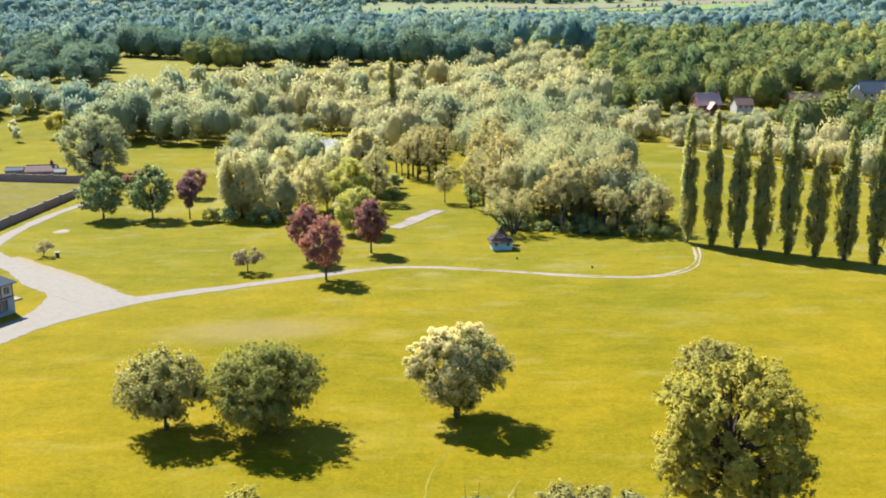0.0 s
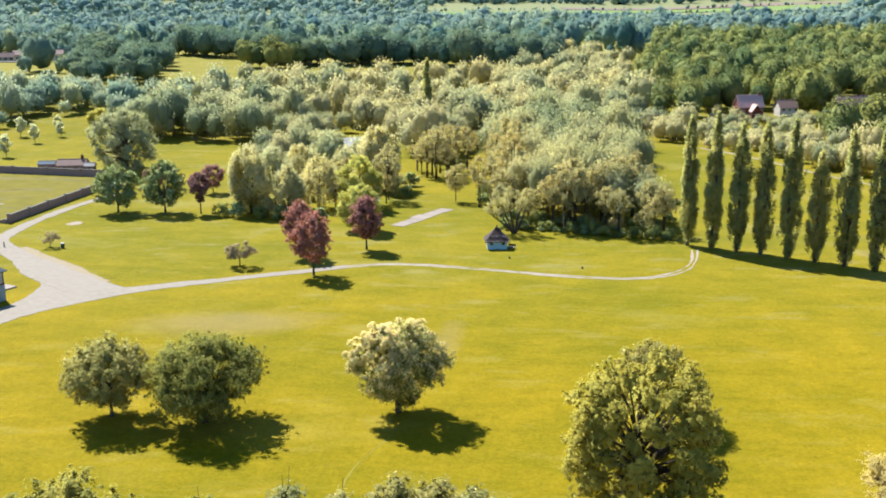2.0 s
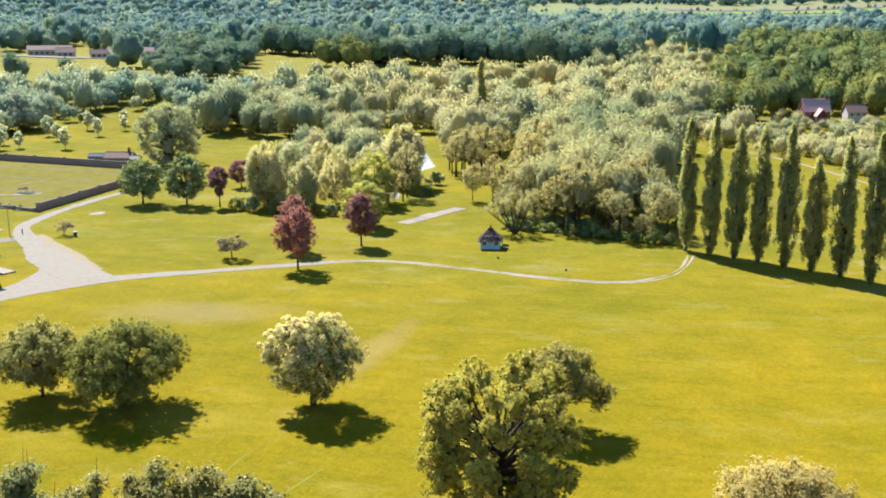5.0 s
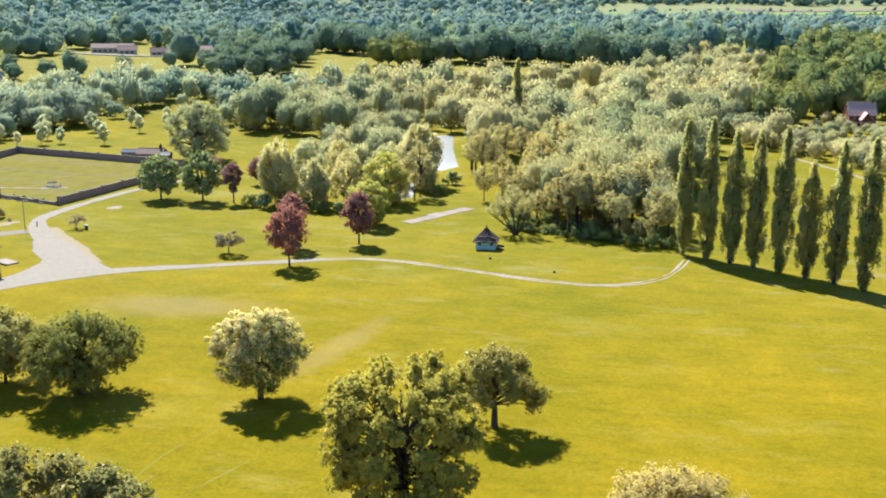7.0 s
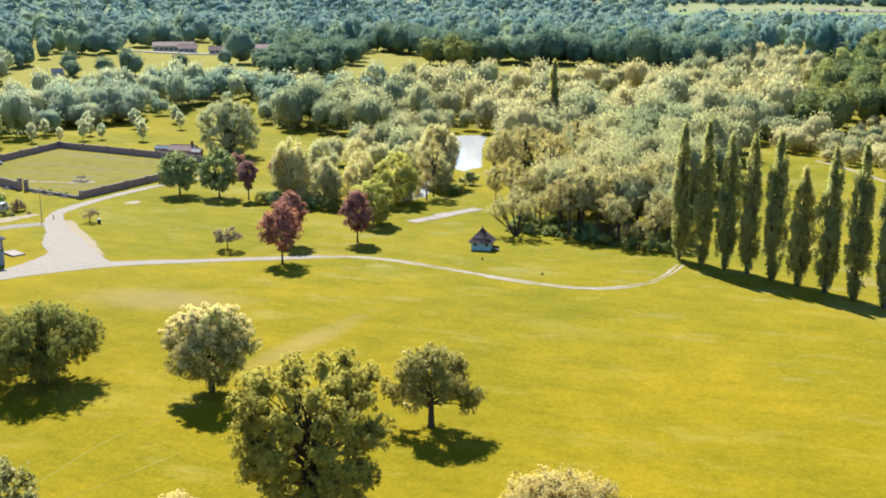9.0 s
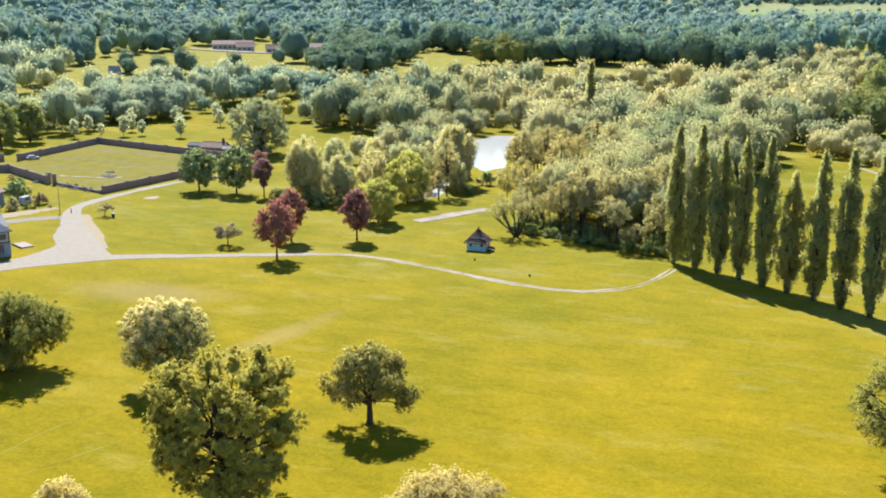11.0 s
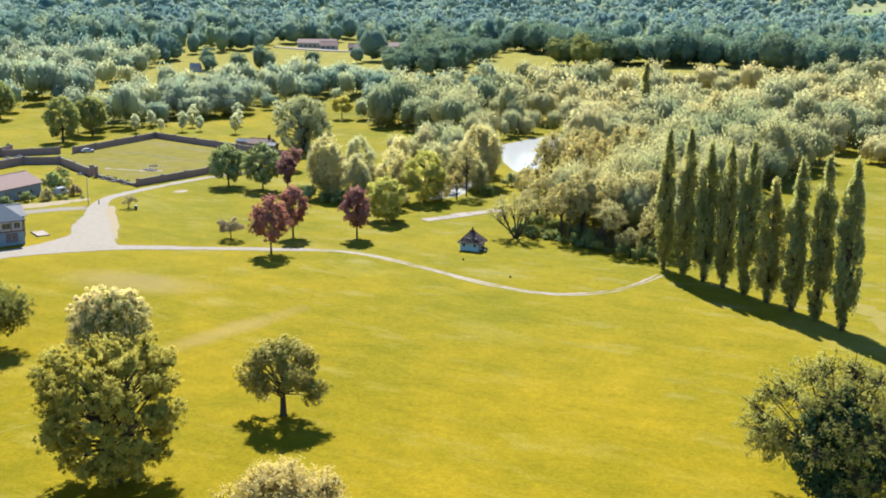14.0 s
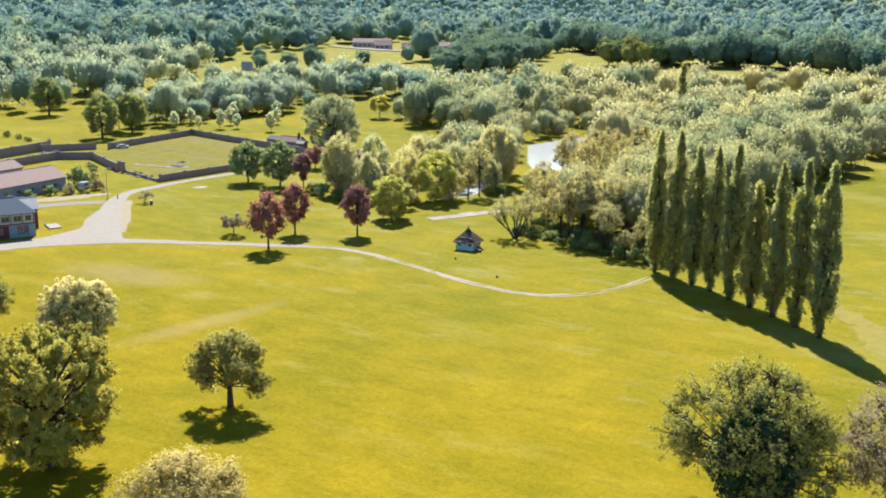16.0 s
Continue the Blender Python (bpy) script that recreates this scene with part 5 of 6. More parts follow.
below = np.concatenate([fill(HOUSE_CLEAR, 8.2, 46), fill(ROOF_CLEAR, 8.2, 64, (HOUSE_CLEAR, HOUSES_CLEAR))])
below = below[(np.hypot(below[:, 0] - 206, below[:, 1] - 487) > 21) & (np.hypot(below[:, 0] - 168.5, below[:, 1] - 475) > 12)]
wood("oak_wood", below, T_WOOD, L_WOOD, 63, (0.36, 0.5), "low golden-green oaks below the hillside houses")
wood("hedge", low, T_HEDGE, L_BELT, 47, (0.3, 0.6), "low pale scrub below the hillside houses", category="scrub")
hill = fill(HILL, 13.2, 13, (HOUSES_CLEAR, HOUSE_CLEAR, ROOF_CLEAR, FIELD_SMALL))
close = np.hypot(hill[:, 0], hill[:, 1]) < 580
wood("oak_wood", hill[close], T_WOOD, L_WOOD, 14, (0.75, 1.4), "dense oak wood in full green leaf")
wood("oak_wood", hill[~close], T_RING, L_WOOD, 17, (0.65, 1.15), "oak wood running back over the rise", stems=False)
wood("oak_wood", np.array([(-168, 702), (-158, 696), (-148, 690), (-140, 694), (-134, 701), (-150, 700)]), T_OAK, L_WOOD, 44, (1.05, 1.3), "clump of tall golden oaks at the field's edge", category="clump of trees")
wood("oak_wood", fill(MID_WOOD, 13.5, 15), T_OAK, L_DARK_WOOD, 16, (0.75, 1.15), "dark-green wood beside the far field")


def sector(r0, r1, a0, a1, spacing, seed, holes):
    r = np.random.default_rng(seed)
    n = int(0.5 * (r1 ** 2 - r0 ** 2) * radians(a1 - a0) / spacing ** 2)
    d = np.sqrt(r.uniform(r0 ** 2, r1 ** 2, n))
    a = np.radians(r.uniform(a0, a1, n))
    p = np.stack([-np.sin(a) * d, np.cos(a) * d], -1)
    ok = np.ones(n, bool)
    for h in holes:
        ok &= ~inside(p[:, 0], p[:, 1], h)
    return p[ok]


NORTH = np.array([(-262, 826), (-240, 812), (-215, 793), (-190, 772), (-165, 750), (-146, 728), (-130, 715), (-100, 716), (-70, 718), (-38, 706), (-14, 690), (12, 682), (36, 676)], float)
TOP_FIELD = [(-150, 1850), (150, 1800), (330, 1830), (760, 2050), (760, 2480), (-190, 2480)]
OPEN = (WEST_VIEW, grown(FIELD, 0.12), FIELD_WEST, FIELD_SMALL, CAMPUS, MID_WOOD, BELT, HILL, TOP_FIELD)
far_ring = sector(690, 1000, -25, 57, 16.5, 21, OPEN)
far_ring = far_ring[np.hypot(far_ring[:, None, 0] - NORTH[None, :, 0], far_ring[:, None, 1] - NORTH[None, :, 1]).min(1) > 24]
wood("far_wood", far_ring, T_RING, L_FAR, 22, (0.65, 1.45), "far woodland canopy with haze painted into its green", stems=False)
west = sector(420, 690, 36, 66, 13.2, 23, OPEN)
west = west[west[:, 0] < -300]
wood("willow_wood", west, T_BELT_FAR, L_WEST, 24, (0.8, 1.35), "soft pale-green woodland west of the fields", stems=False)
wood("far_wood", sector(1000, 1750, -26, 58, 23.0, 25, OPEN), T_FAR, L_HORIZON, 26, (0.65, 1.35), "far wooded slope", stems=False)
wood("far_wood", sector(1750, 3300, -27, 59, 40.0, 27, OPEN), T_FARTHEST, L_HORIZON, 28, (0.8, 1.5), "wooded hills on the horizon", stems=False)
# tall wall of oaks along the north side of the far field, and round trees in the west field
u = np.linspace(0, len(NORTH) - 1.001, 40)
row = NORTH[u.astype(int)] + (NORTH[u.astype(int) + 1] - NORTH[u.astype(int)]) * (u % 1)[:, None]
row = np.concatenate([row, row + (3, 13)]) + np.random.default_rng(29).normal(size=(80, 2)) * 2.2
wood("oak_wood", row, T_OAK, L_DARK_WOOD, 30, (1.05, 1.5), "tall wall of oaks along the far field's edge")
wood("far_wood", np.array([(-325, 545), (-318, 557), (-314, 560), (-309, 604), (-340, 534), (-352, 545)]), T_OAK, L_DARK_WOOD, 31, (0.72, 0.95), "round dark trees at the edge of the west field", category="clump of trees")


# ---------------------------------------------------------------- buildings
def wall_panel(bm, length, height, thick, openings, m):
    """An upright wall along x, with openings (x0, x1, z0, z1) that go through it."""
    xs = sorted({0.0, length, *(v for o in openings for v in o[:2])})
    zs = sorted({0.0, height, *(v for o in openings for v in o[2:])})
    for x0, x1 in zip(xs, xs[1:]):
        z_run = None
        for z0, z1 in zip(zs, zs[1:]):
            hole = any(o[0] <= x0 and x1 <= o[1] and o[2] <= z0 and z1 <= o[3] for o in openings)
            if hole:
                if z_run:
                    join(bm, box(x1 - x0, thick, z_run[1] - z_run[0], ((x0 + x1) / 2, 0, z_run[0])), m)
                z_run = None
            else:
                z_run = (z_run[0], z1) if z_run else (z0, z1)
        if z_run:
            join(bm, box(x1 - x0, thick, z_run[1] - z_run[0], ((x0 + x1) / 2, 0, z_run[0])), m)


def prism(points, thick):
    """A flat slab with the given outline, given thickness downwards."""
    bm = bmesh.new()
    top = [bm.verts.new(p) for p in points]
    low = [bm.verts.new((p[0], p[1], p[2] - thick)) for p in points]
    bm.faces.new(top)
    bm.faces.new(low[::-1])
    for i in range(len(points)):
        k = (i + 1) % len(points)
        bm.faces.new([top[k], top[i], low[i], low[k]])
    return bm


def house(name, at, rot, w, d, eaves, ridge, wall_mat, roof_mat, label, category="house", openings=None, hip=0.0, over=0.4, frame_mat=None, chimney=None, bands=None, group=""):
    """A house: four walls with windows, a pitched or hipped roof with its ridge along x, chimneys and timber bands."""
    x, y = at
    frame_mat = frame_mat or WHITE_PAINT
    top = empty(name, pose(x, y, float(ground_z(x, y)), 0, 0, rot), label, category, group)
    t = 0.3
    sides = {"front": (w, Matrix.Translation((w / 2, d / 2 - t / 2, 0)) @ Matrix.Rotation(math.pi, 4, "Z")), "back": (w, Matrix.Translation((-w / 2, -d / 2 + t / 2, 0))),
             "east": (d - 2 * t, Matrix.Translation((w / 2 - t / 2, -d / 2 + t, 0)) @ Matrix.Rotation(math.pi / 2, 4, "Z")), "west": (d - 2 * t, Matrix.Translation((-w / 2 + t / 2, d / 2 - t, 0)) @ Matrix.Rotation(-math.pi / 2, 4, "Z"))}
    openings = openings or {}
    for side, (length, m) in sides.items():
        bm = bmesh.new()
        holes = openings.get(side, [])
        wall_panel(bm, length, eaves + 0.3, t, holes, m)
        if hip < 0.05 and side in ("east", "west"):
            g = bmesh.new()
            vs = [g.verts.new(p) for p in ((0, -t / 2, eaves + 0.3), (length, -t / 2, eaves + 0.3), (length / 2, -t / 2, ridge - 0.15), (0, t / 2, eaves + 0.3), (length, t / 2, eaves + 0.3), (length / 2, t / 2, ridge - 0.15))]
            for f in ((0, 1, 2), (5, 4, 3), (0, 3, 4, 1), (1, 4, 5, 2), (2, 5, 3, 0)):
                g.faces.new([vs[i] for i in f])
            join(bm, g, m)
        part("wall", bm, wall_mat, top)
        for x0, x1, z0, z1 in holes:
            door = z0 < 0.2
            fb = bmesh.new()
            for bx, bz, bw, bh in (((x0 + x1) / 2, z0, x1 - x0, 0.08), ((x0 + x1) / 2, z1 - 0.08, x1 - x0, 0.08), (x0 + 0.04, z0, 0.08, z1 - z0), (x1 - 0.04, z0, 0.08, z1 - z0), ((x0 + x1) / 2, z0, 0.06, z1 - z0)):
                join(fb, box(bw, 0.12, bh, (bx, 0, bz)), m)
            fr = part("door_frame" if door else "window", fb, frame_mat, top)
            pb = bmesh.new()
            join(pb, box(x1 - x0 - 0.1, 0.04, z1 - z0 - 0.1, ((x0 + x1) / 2, -0.01, z0 + 0.05)), m)
            part("door" if door else "pane", pb, TIMBER if door else GLASS, fr)
            if not door:
                sb = bmesh.new()
                join(sb, box(x1 - x0 + 0.2, 0.42, 0.07, ((x0 + x1) / 2, -0.02, z0 - 0.08)), m)
                part("sill", sb, frame_mat, fr)
    slope = (ridge - eaves) / (d / 2)
    e, X, Y, h = eaves - over * slope + 0.33, w / 2 + over, d / 2 + over, hip
    rz = ridge + 0.33
    x1 = w / 2 - h if h else X
    for sgn in (1, -1):
        pts = [(-X * sgn, -Y * sgn, e), (X * sgn, -Y * sgn, e), (x1 * sgn, 0, rz), (-x1 * sgn, 0, rz)]
        part("roof", prism(pts, 0.18), roof_mat, top)
        if h:
            part("roof", prism([(X * sgn, -Y * sgn, e), (X * sgn, Y * sgn, e), (x1 * sgn, 0, rz)], 0.18), roof_mat, top)
    part("ridge_cap", box(2 * x1, 0.3, 0.12, (0, 0, rz - 0.04), 0, 0.03), roof_mat, top)
    for cx, cy in chimney or ():
        ch = part("chimney", box(0.8, 0.7, ridge - eaves + 1.4, (cx, cy, eaves), 0, 0.03), RED_BRICK, top)
        part("chimney_pot", box(0.3, 0.3, 0.4, (cx, cy, ridge + 1.4), 0, 0.05), TILE, ch)
    for z0, hgt in bands or ():
        for sgn in (1, -1):
            part("string_course", box(w + 0.06, 0.06, hgt, (0, sgn * (d / 2 + 0.02), z0)), RED_BRICK, top)
            part("string_course", box(0.06, d + 0.1, hgt, (sgn * (w / 2 + 0.02), 0, z0)), RED_BRICK, top)
    return top


def row_of(n, start, gap, width, z0, z1):
    return [(start + i * gap, start + i * gap + width, z0, z1) for i in range(n)]


# the lodge by the drive: brick below, cream render above, slate roof
lodge = house("lodge", (-80.2, 163.2), -115, 13, 9, 5.4, 8.2, CREAM, SLATE, "two-storey lodge of brick and cream render under slate", "house",
              {"front": [(0.9, 2.6, 3.6, 4.9), (3.4, 5.2, 3.6, 4.9), (6.0, 7.8, 3.6, 4.9), (8.5, 10.3, 3.6, 4.9), (11.0, 12.3, 3.6, 4.9), (4.4, 6.2, 1.0, 2.4), (9.5, 11.3, 1.0, 2.4), (1.3, 2.3, 0.0, 2.1)], "west": row_of(2, 1.5, 3.4, 1.5, 3.5, 4.8) + row_of(2, 1.5, 3.4, 1.5, 1.0, 2.3), "back": row_of(3, 2, 3.5, 1.3, 3.5, 4.8)},
              hip=3.2, over=0.5, bands=[(2.9, 0.28), (5.25, 0.2)], frame_mat=WHITE_PAINT, chimney=[(2.5, 0.4)])
part("plinth", box(13.12, 0.07, 2.85, (0, -4.505, 0)), BLUE_WALL, lodge)
bay = bmesh.new()
wall_panel(bay, 5.53, 2.85, 0.07, [(1.73, 3.53, 1.0, 2.4)], Matrix.Translation((-6.53, 4.505, 0)))
part("plinth", bay, BLUE_WALL, lodge, "blue-grey painted lower wall")
brickwork = bmesh.new()
wall_panel(brickwork, 7.53, 2.85, 0.07, [(1.3, 3.1, 1.0, 2.4), (5.2, 6.2, 0.0, 2.1)], Matrix.Translation((-1.0, 4.505, 0)))
part("plinth", brickwork, RED_BRICK, lodge, "deep red brick lower wall")
for k in range(6):
    part("timber_post", box(0.16, 0.08, 2.1, (-6.3 + k * 2.4, 4.53, 3.2)), TIMBER, lodge)
for x0, x1 in ((4.4, 6.2), (9.5, 11.3)):
    c = 6.5 - (x0 + x1) / 2
    for dx, dz, sx, sz in ((0, 0.78, x1 - x0 + 0.5, 0.2), (0, 2.42, x1 - x0 + 0.5, 0.22), ((x1 - x0) / 2 + 0.14, 0.9, 0.24, 1.6), (-(x1 - x0) / 2 - 0.14, 0.9, 0.24, 1.6)):
        part("brick_surround", box(sx, 0.08, sz, (c + dx, 4.54, dz)), RED_BRICK, lodge)
wing = house("lodge_wing", (-83.6, 171.8), -115, 4.6, 6.8, 4.6, 6.6, RED_BRICK, PALE_ROOF, "low red-brick wing with pale slate roof beside the lodge", "house", {"front": row_of(1, 1.4, 2.5, 1.5, 2.9, 4.1), "west": row_of(2, 1.0, 2.6, 1.2, 2.9, 4.1)}, over=0.4)
terrace = part("terrace", box(5.2, 2.6, 0.3, (0, 0, 0), 0, 0.04), CONCRETE)
terrace.matrix_world = pose(-78.4, 175.6, -0.05, 0, 0, -25)
tagged(terrace, "low pale terrace slab with a dark kerb", "terrace")
part("kerb", box(5.4, 0.25, 0.36, (0, -1.44, 0), 0, 0.03), DARK, terrace)

# barn and sheds by the walled garden
house("barn", (-121.5, 193.0), 96, 32, 11, 3.4, 5.9, GREY_WALL, PINK_ROOF, "long low barn with faded pink roof sheets", "barn", {"back": row_of(7, 2.5, 4.2, 1.4, 1.0, 2.2), "east": [(3.2, 6.2, 0.0, 2.8)]}, over=0.5)
house("shed", (-147, 206), 96, 16, 8, 3.0, 4.8, GREY_WALL, PINK_ROOF, "pink-roofed shed behind the barn", "shed", {"back": row_of(3, 2, 4.2, 1.2, 1.0, 2.0)}, over=0.4)
house("shed", (-124.5, 313.5), 8, 8.6, 5, 2.2, 3.7, BRICK, PINK_ROOF, "brick garden shed with faded pink tiles", "shed", {"back": row_of(2, 1.6, 3.6, 1.2, 0.7, 1.7)}, over=0.4, chimney=[(3.0, 0.3)])
house("shed", (-133.5, 315), 8, 5, 4, 2.1, 2.8, BRICK, SLATE, "low shed with dark grey-green roof", "shed", {"back": row_of(1, 1.8, 3.6, 1.2, 0.7, 1.6)}, over=0.3)
house("shed", (-118.2, 312), 8, 2.8, 2.8, 2.0, 2.8, BRICK, PALE_ROOF, "small square brick outhouse", "shed", {"back": [(0.9, 1.8, 0.0, 1.8)]}, over=0.3)


def garden_wall(name, a, b, height, label, piers=0.0, thick=0.4):
    """A straight brick wall with coping stones and buttress piers."""
    (x0, y0), (x1, y1) = a, b
    length, turn = math.hypot(x1 - x0, y1 - y0), math.degrees(math.atan2(y1 - y0, x1 - x0))
    top = empty(name, pose(x0, y0, float(ground_z(x0, y0)), 0, 0, turn), label, "wall", kind="structure")
    part("brickwork", box(length, thick, height + 0.15, (length / 2, 0, -0.15)), BRICK, top)
    n = max(2, int(length / 1.6))
    for i in range(n):
        dip = 0.04 * math.sin(i * 2.7)
        part("coping", box(length / n - 0.03, thick + 0.14, 0.12, ((i + 0.5) * length / n, 0, height - 0.005 + max(dip, 0)), 0, 0.02), COPING, top)
    if piers:
        k = max(2, int(length / piers) + 1)
        for i in range(k):
            p = part("pier", box(0.65, thick + 0.3, height + 0.35, (i * length / (k - 1), 0, -0.1), 0, 0.02), BRICK, top)
            part("cap", box(0.8, thick + 0.45, 0.14, (i * length / (k - 1), 0, height + 0.25), 0, 0.03), COPING, p)
    return top


garden_wall("wall_east", (-105.6, 233.0), (-101.6, 288), 1.9, "tall weathered brick wall of the old walled garden", 9)
garden_wall("wall_south", (-106.2, 232.6), (-127.5, 238.6), 0.65, "low broken brick wall of the walled garden", 7)
garden_wall("wall_north", (-106, 301.5), (-178.5, 316.5), 2.1, "long brick wall at the back of the walled garden", 12)
garden_wall("wall_west", (-179, 316), (-172.5, 270), 2.1, "dark brick wall of the walled garden", 10)
garden_wall("wall_yard_1", (-130.5, 238.5), (-157, 250.5), 2.3, "tall brown brick wall beside the yard", 10)
garden_wall("wall_yard_2", (-157.4, 250.3), (-166, 244), 2.3, "brick wall returning along the yard", 8)
garden_wall("wall_yard_3", (-166.2, 243.6), (-163, 214), 2.4, "brick wall behind the barn", 9)
garden_wall("wall_yard_4", (-176, 267), (-186, 252), 2.2, "brick wall of the outer yard", 8)
garden_wall("wall_yard_5", (-188, 257), (-181, 222), 3.0, "high brick wall of the outer yard", 12)
for gx0, gy0 in ((-127.9, 238.4), (-131.0, 239.6)):
    gp = empty("gate_pier", pose(gx0, gy0, 0), "square brick gate pier with stone cap", "gate pier", "garden gate piers")
    part("shaft", box(0.9, 0.9, 3.1, (0, 0, -0.05), 0, 0.02), BRICK, gp)
    part("cap", box(1.15, 1.15, 0.2, (0, 0, 3.045), 0, 0.05), COPING, gp)


def heap(name, at, size, count, material, label, category, seed):
    """A heap of loose stones."""
    r = np.random.default_rng(seed)
    bm = bmesh.new()
    for _ in range(count):
        a, d = r.uniform(0, 6.28), abs(r.normal()) * 0.45
        s = r.uniform(0.15, 0.5) * min(1.0, size[0] / 3)
        one = bmesh.new()
        bmesh.ops.create_icosphere(one, subdivisions=1, radius=s)
        for v in one.verts:
            v.co *= r.uniform(0.7, 1.25)
        join(bm, one, Matrix.Translation((math.cos(a) * d * size[0], math.sin(a) * d * size[1], max(0.0, size[2] * (1 - d)) * r.uniform(0.2, 1.0))))
    ob = part(name, bm, material)
    ob.matrix_world = pose(*at, 0)
    return tagged(ob, label, category, kind="stuff")


for i, (x, y, sx, sy, sz) in enumerate([(-123, 256, 3, 1.6, 0.5), (-128, 263, 2.4, 1.2, 0.3), (-111, 233.2, 1.6, 0.7, 0.3), (-117, 234.8, 1.9, 0.8, 0.35), (-123, 236.4, 1.6, 0.8, 0.4), (-135, 239.2, 2.2, 1.0, 0.5)]):
    heap("rubble_heap", (x, y), (sx, sy, sz), 70, STONE, "low heap of pale rubble on rough grass", "rubble", 300 + i)
for i, (x, y, sx, sz) in enumerate([(-172, 237, 3.2, 1.6), (-174.5, 244.5, 3.0, 1.5), (-177, 251, 2.6, 1.2)]):
    heap("gravel_heap", (x, y), (sx, sx, sz), 220, STONE, "cone-shaped heap of grey gravel in the yard", "gravel heap", 310 + i)


def car(at, rot, paint, label, van=False):
    """A parked car with cabin, windows and four wheels."""
    top = empty("van" if van else "car", pose(*at, float(ground_z(*at)), 0, 0, rot), label, "van" if van else "car")
    hgt = 1.15 if van else 0.55
    body = part("body", box(4.3, 1.75, 0.62, (0, 0, 0.28), 0, 0.12), paint, top)
    cab = bmesh.new()
    got = bmesh.ops.create_cube(cab, size=1.0)["verts"]
    for v in got:
        up = v.co.z > 0
        v.co = Vector((v.co.x * ((2.9 if van else 1.9) if up else (3.6 if van else 2.7)) - (0.3 if not van else 0.35), v.co.y * (1.45 if up else 1.66), 0.88 + (hgt if up else 0)))
    bmesh.ops.bevel(cab, geom=list(cab.edges), offset=0.07, segments=1, affect="EDGES")
    part("cabin", cab, paint, top)
    for sgn in (1, -1):
        part("window", box(1.7, 0.03, hgt * 0.6, (-0.3, sgn * 0.80, 0.96)), GLASS, top)
    for sgn in (1, -1):
        part("headlight", box(0.05, 0.35, 0.16, (2.15, sgn * 0.6, 0.6)), GLASS, body)
    for wx in (1.35, -1.35):
        for sgn in (1, -1):
            wb = bmesh.new()
            bmesh.ops.create_cone(wb, cap_ends=True, segments=14, radius1=0.32, radius2=0.32, depth=0.22, matrix=Matrix.Translation((wx, sgn * 0.78, 0.32)) @ Matrix.Rotation(math.pi / 2, 4, "X"))
            wheel = part("wheel", wb, DARK, top)
            hb = bmesh.new()
            bmesh.ops.create_cone(hb, cap_ends=True, segments=10, radius1=0.18, radius2=0.16, depth=0.03, matrix=Matrix.Translation((wx, sgn * 0.90, 0.32)) @ Matrix.Rotation(math.pi / 2, 4, "X"))
            part("rim", hb, STEEL, wheel)
    return top


car((-175.5, 277), 80, GREY_CAR, "dark grey car parked by the garden wall")
car((-170.5, 274.5), 60, WHITE_CAR, "white car parked on rough grass")
car((-113.6, 212.6), 100, WHITE_CAR, "white van parked among bushes by the barn", van=True)

# lamp pole and litter bin beside the drive
pole = empty("lamp_pole", pose(-96.2, 206, 0), "slim grey steel pole beside the drive", "pole")
v, f = tubes([[((0, 0, -0.2), 0.11), ((0, 0, 3), 0.09), ((0, 0, 7.0), 0.06)]], 8)
child("post", mesh_of("post", v, f, STEEL, True), pole)
part("lamp_head", box(0.6, 0.22, 0.14, (0.2, 0, 7.0), 0, 0.04), STEEL, pole)
short = part("bollard", box(0.2, 0.2, 1.2, (0, 0, 0), 0, 0.03), TIMBER)
short.matrix_world = pose(-94.0, 207.5, 0)
tagged(short, "short dark timber post beside the drive", "post")
bin_top = empty("litter_bin", pose(-80.9, 207.4, 0), "dark green litter bin standing on the lawn", "litter bin")
cb = bmesh.new()
bmesh.ops.create_cone(cb, cap_ends=True, segments=14, radius1=0.36, radius2=0.42, depth=1.0, matrix=Matrix.Translation((0, 0, 0.5)))
part("drum", cb, surface("bin_green", (0.03, 0.07, 0.05), (0.02, 0.04, 0.03), 3.0, 0.5, 0.1, 0.4), bin_top)
part("lid", box(0.8, 0.8, 0.12, (0, 0, 1.0), 0, 0.05), WHITE_PAINT, bin_top)

# worn ring of bare chalky ground on the lawn
sheet("worn_ground", [(-89.4 + 1.9 * math.cos(k * 0.4488) * (1 + 0.16 * math.sin(k * 3)), 233 + 2.4 * math.sin(k * 0.4488) * (1 + 0.12 * math.sin(k * 5))) for k in range(14)], 0.022, EARTH, "brown worn rim round a bare oval", "bare ground")
sheet("worn_ground", [(-89.3 + 1.2 * math.cos(k * 0.4488) * (1 + 0.2 * math.sin(k * 4)), 233.2 + 1.7 * math.sin(k * 0.4488)) for k in range(14)], 0.04, CHALK, "small oval of bare chalky ground", "bare ground")

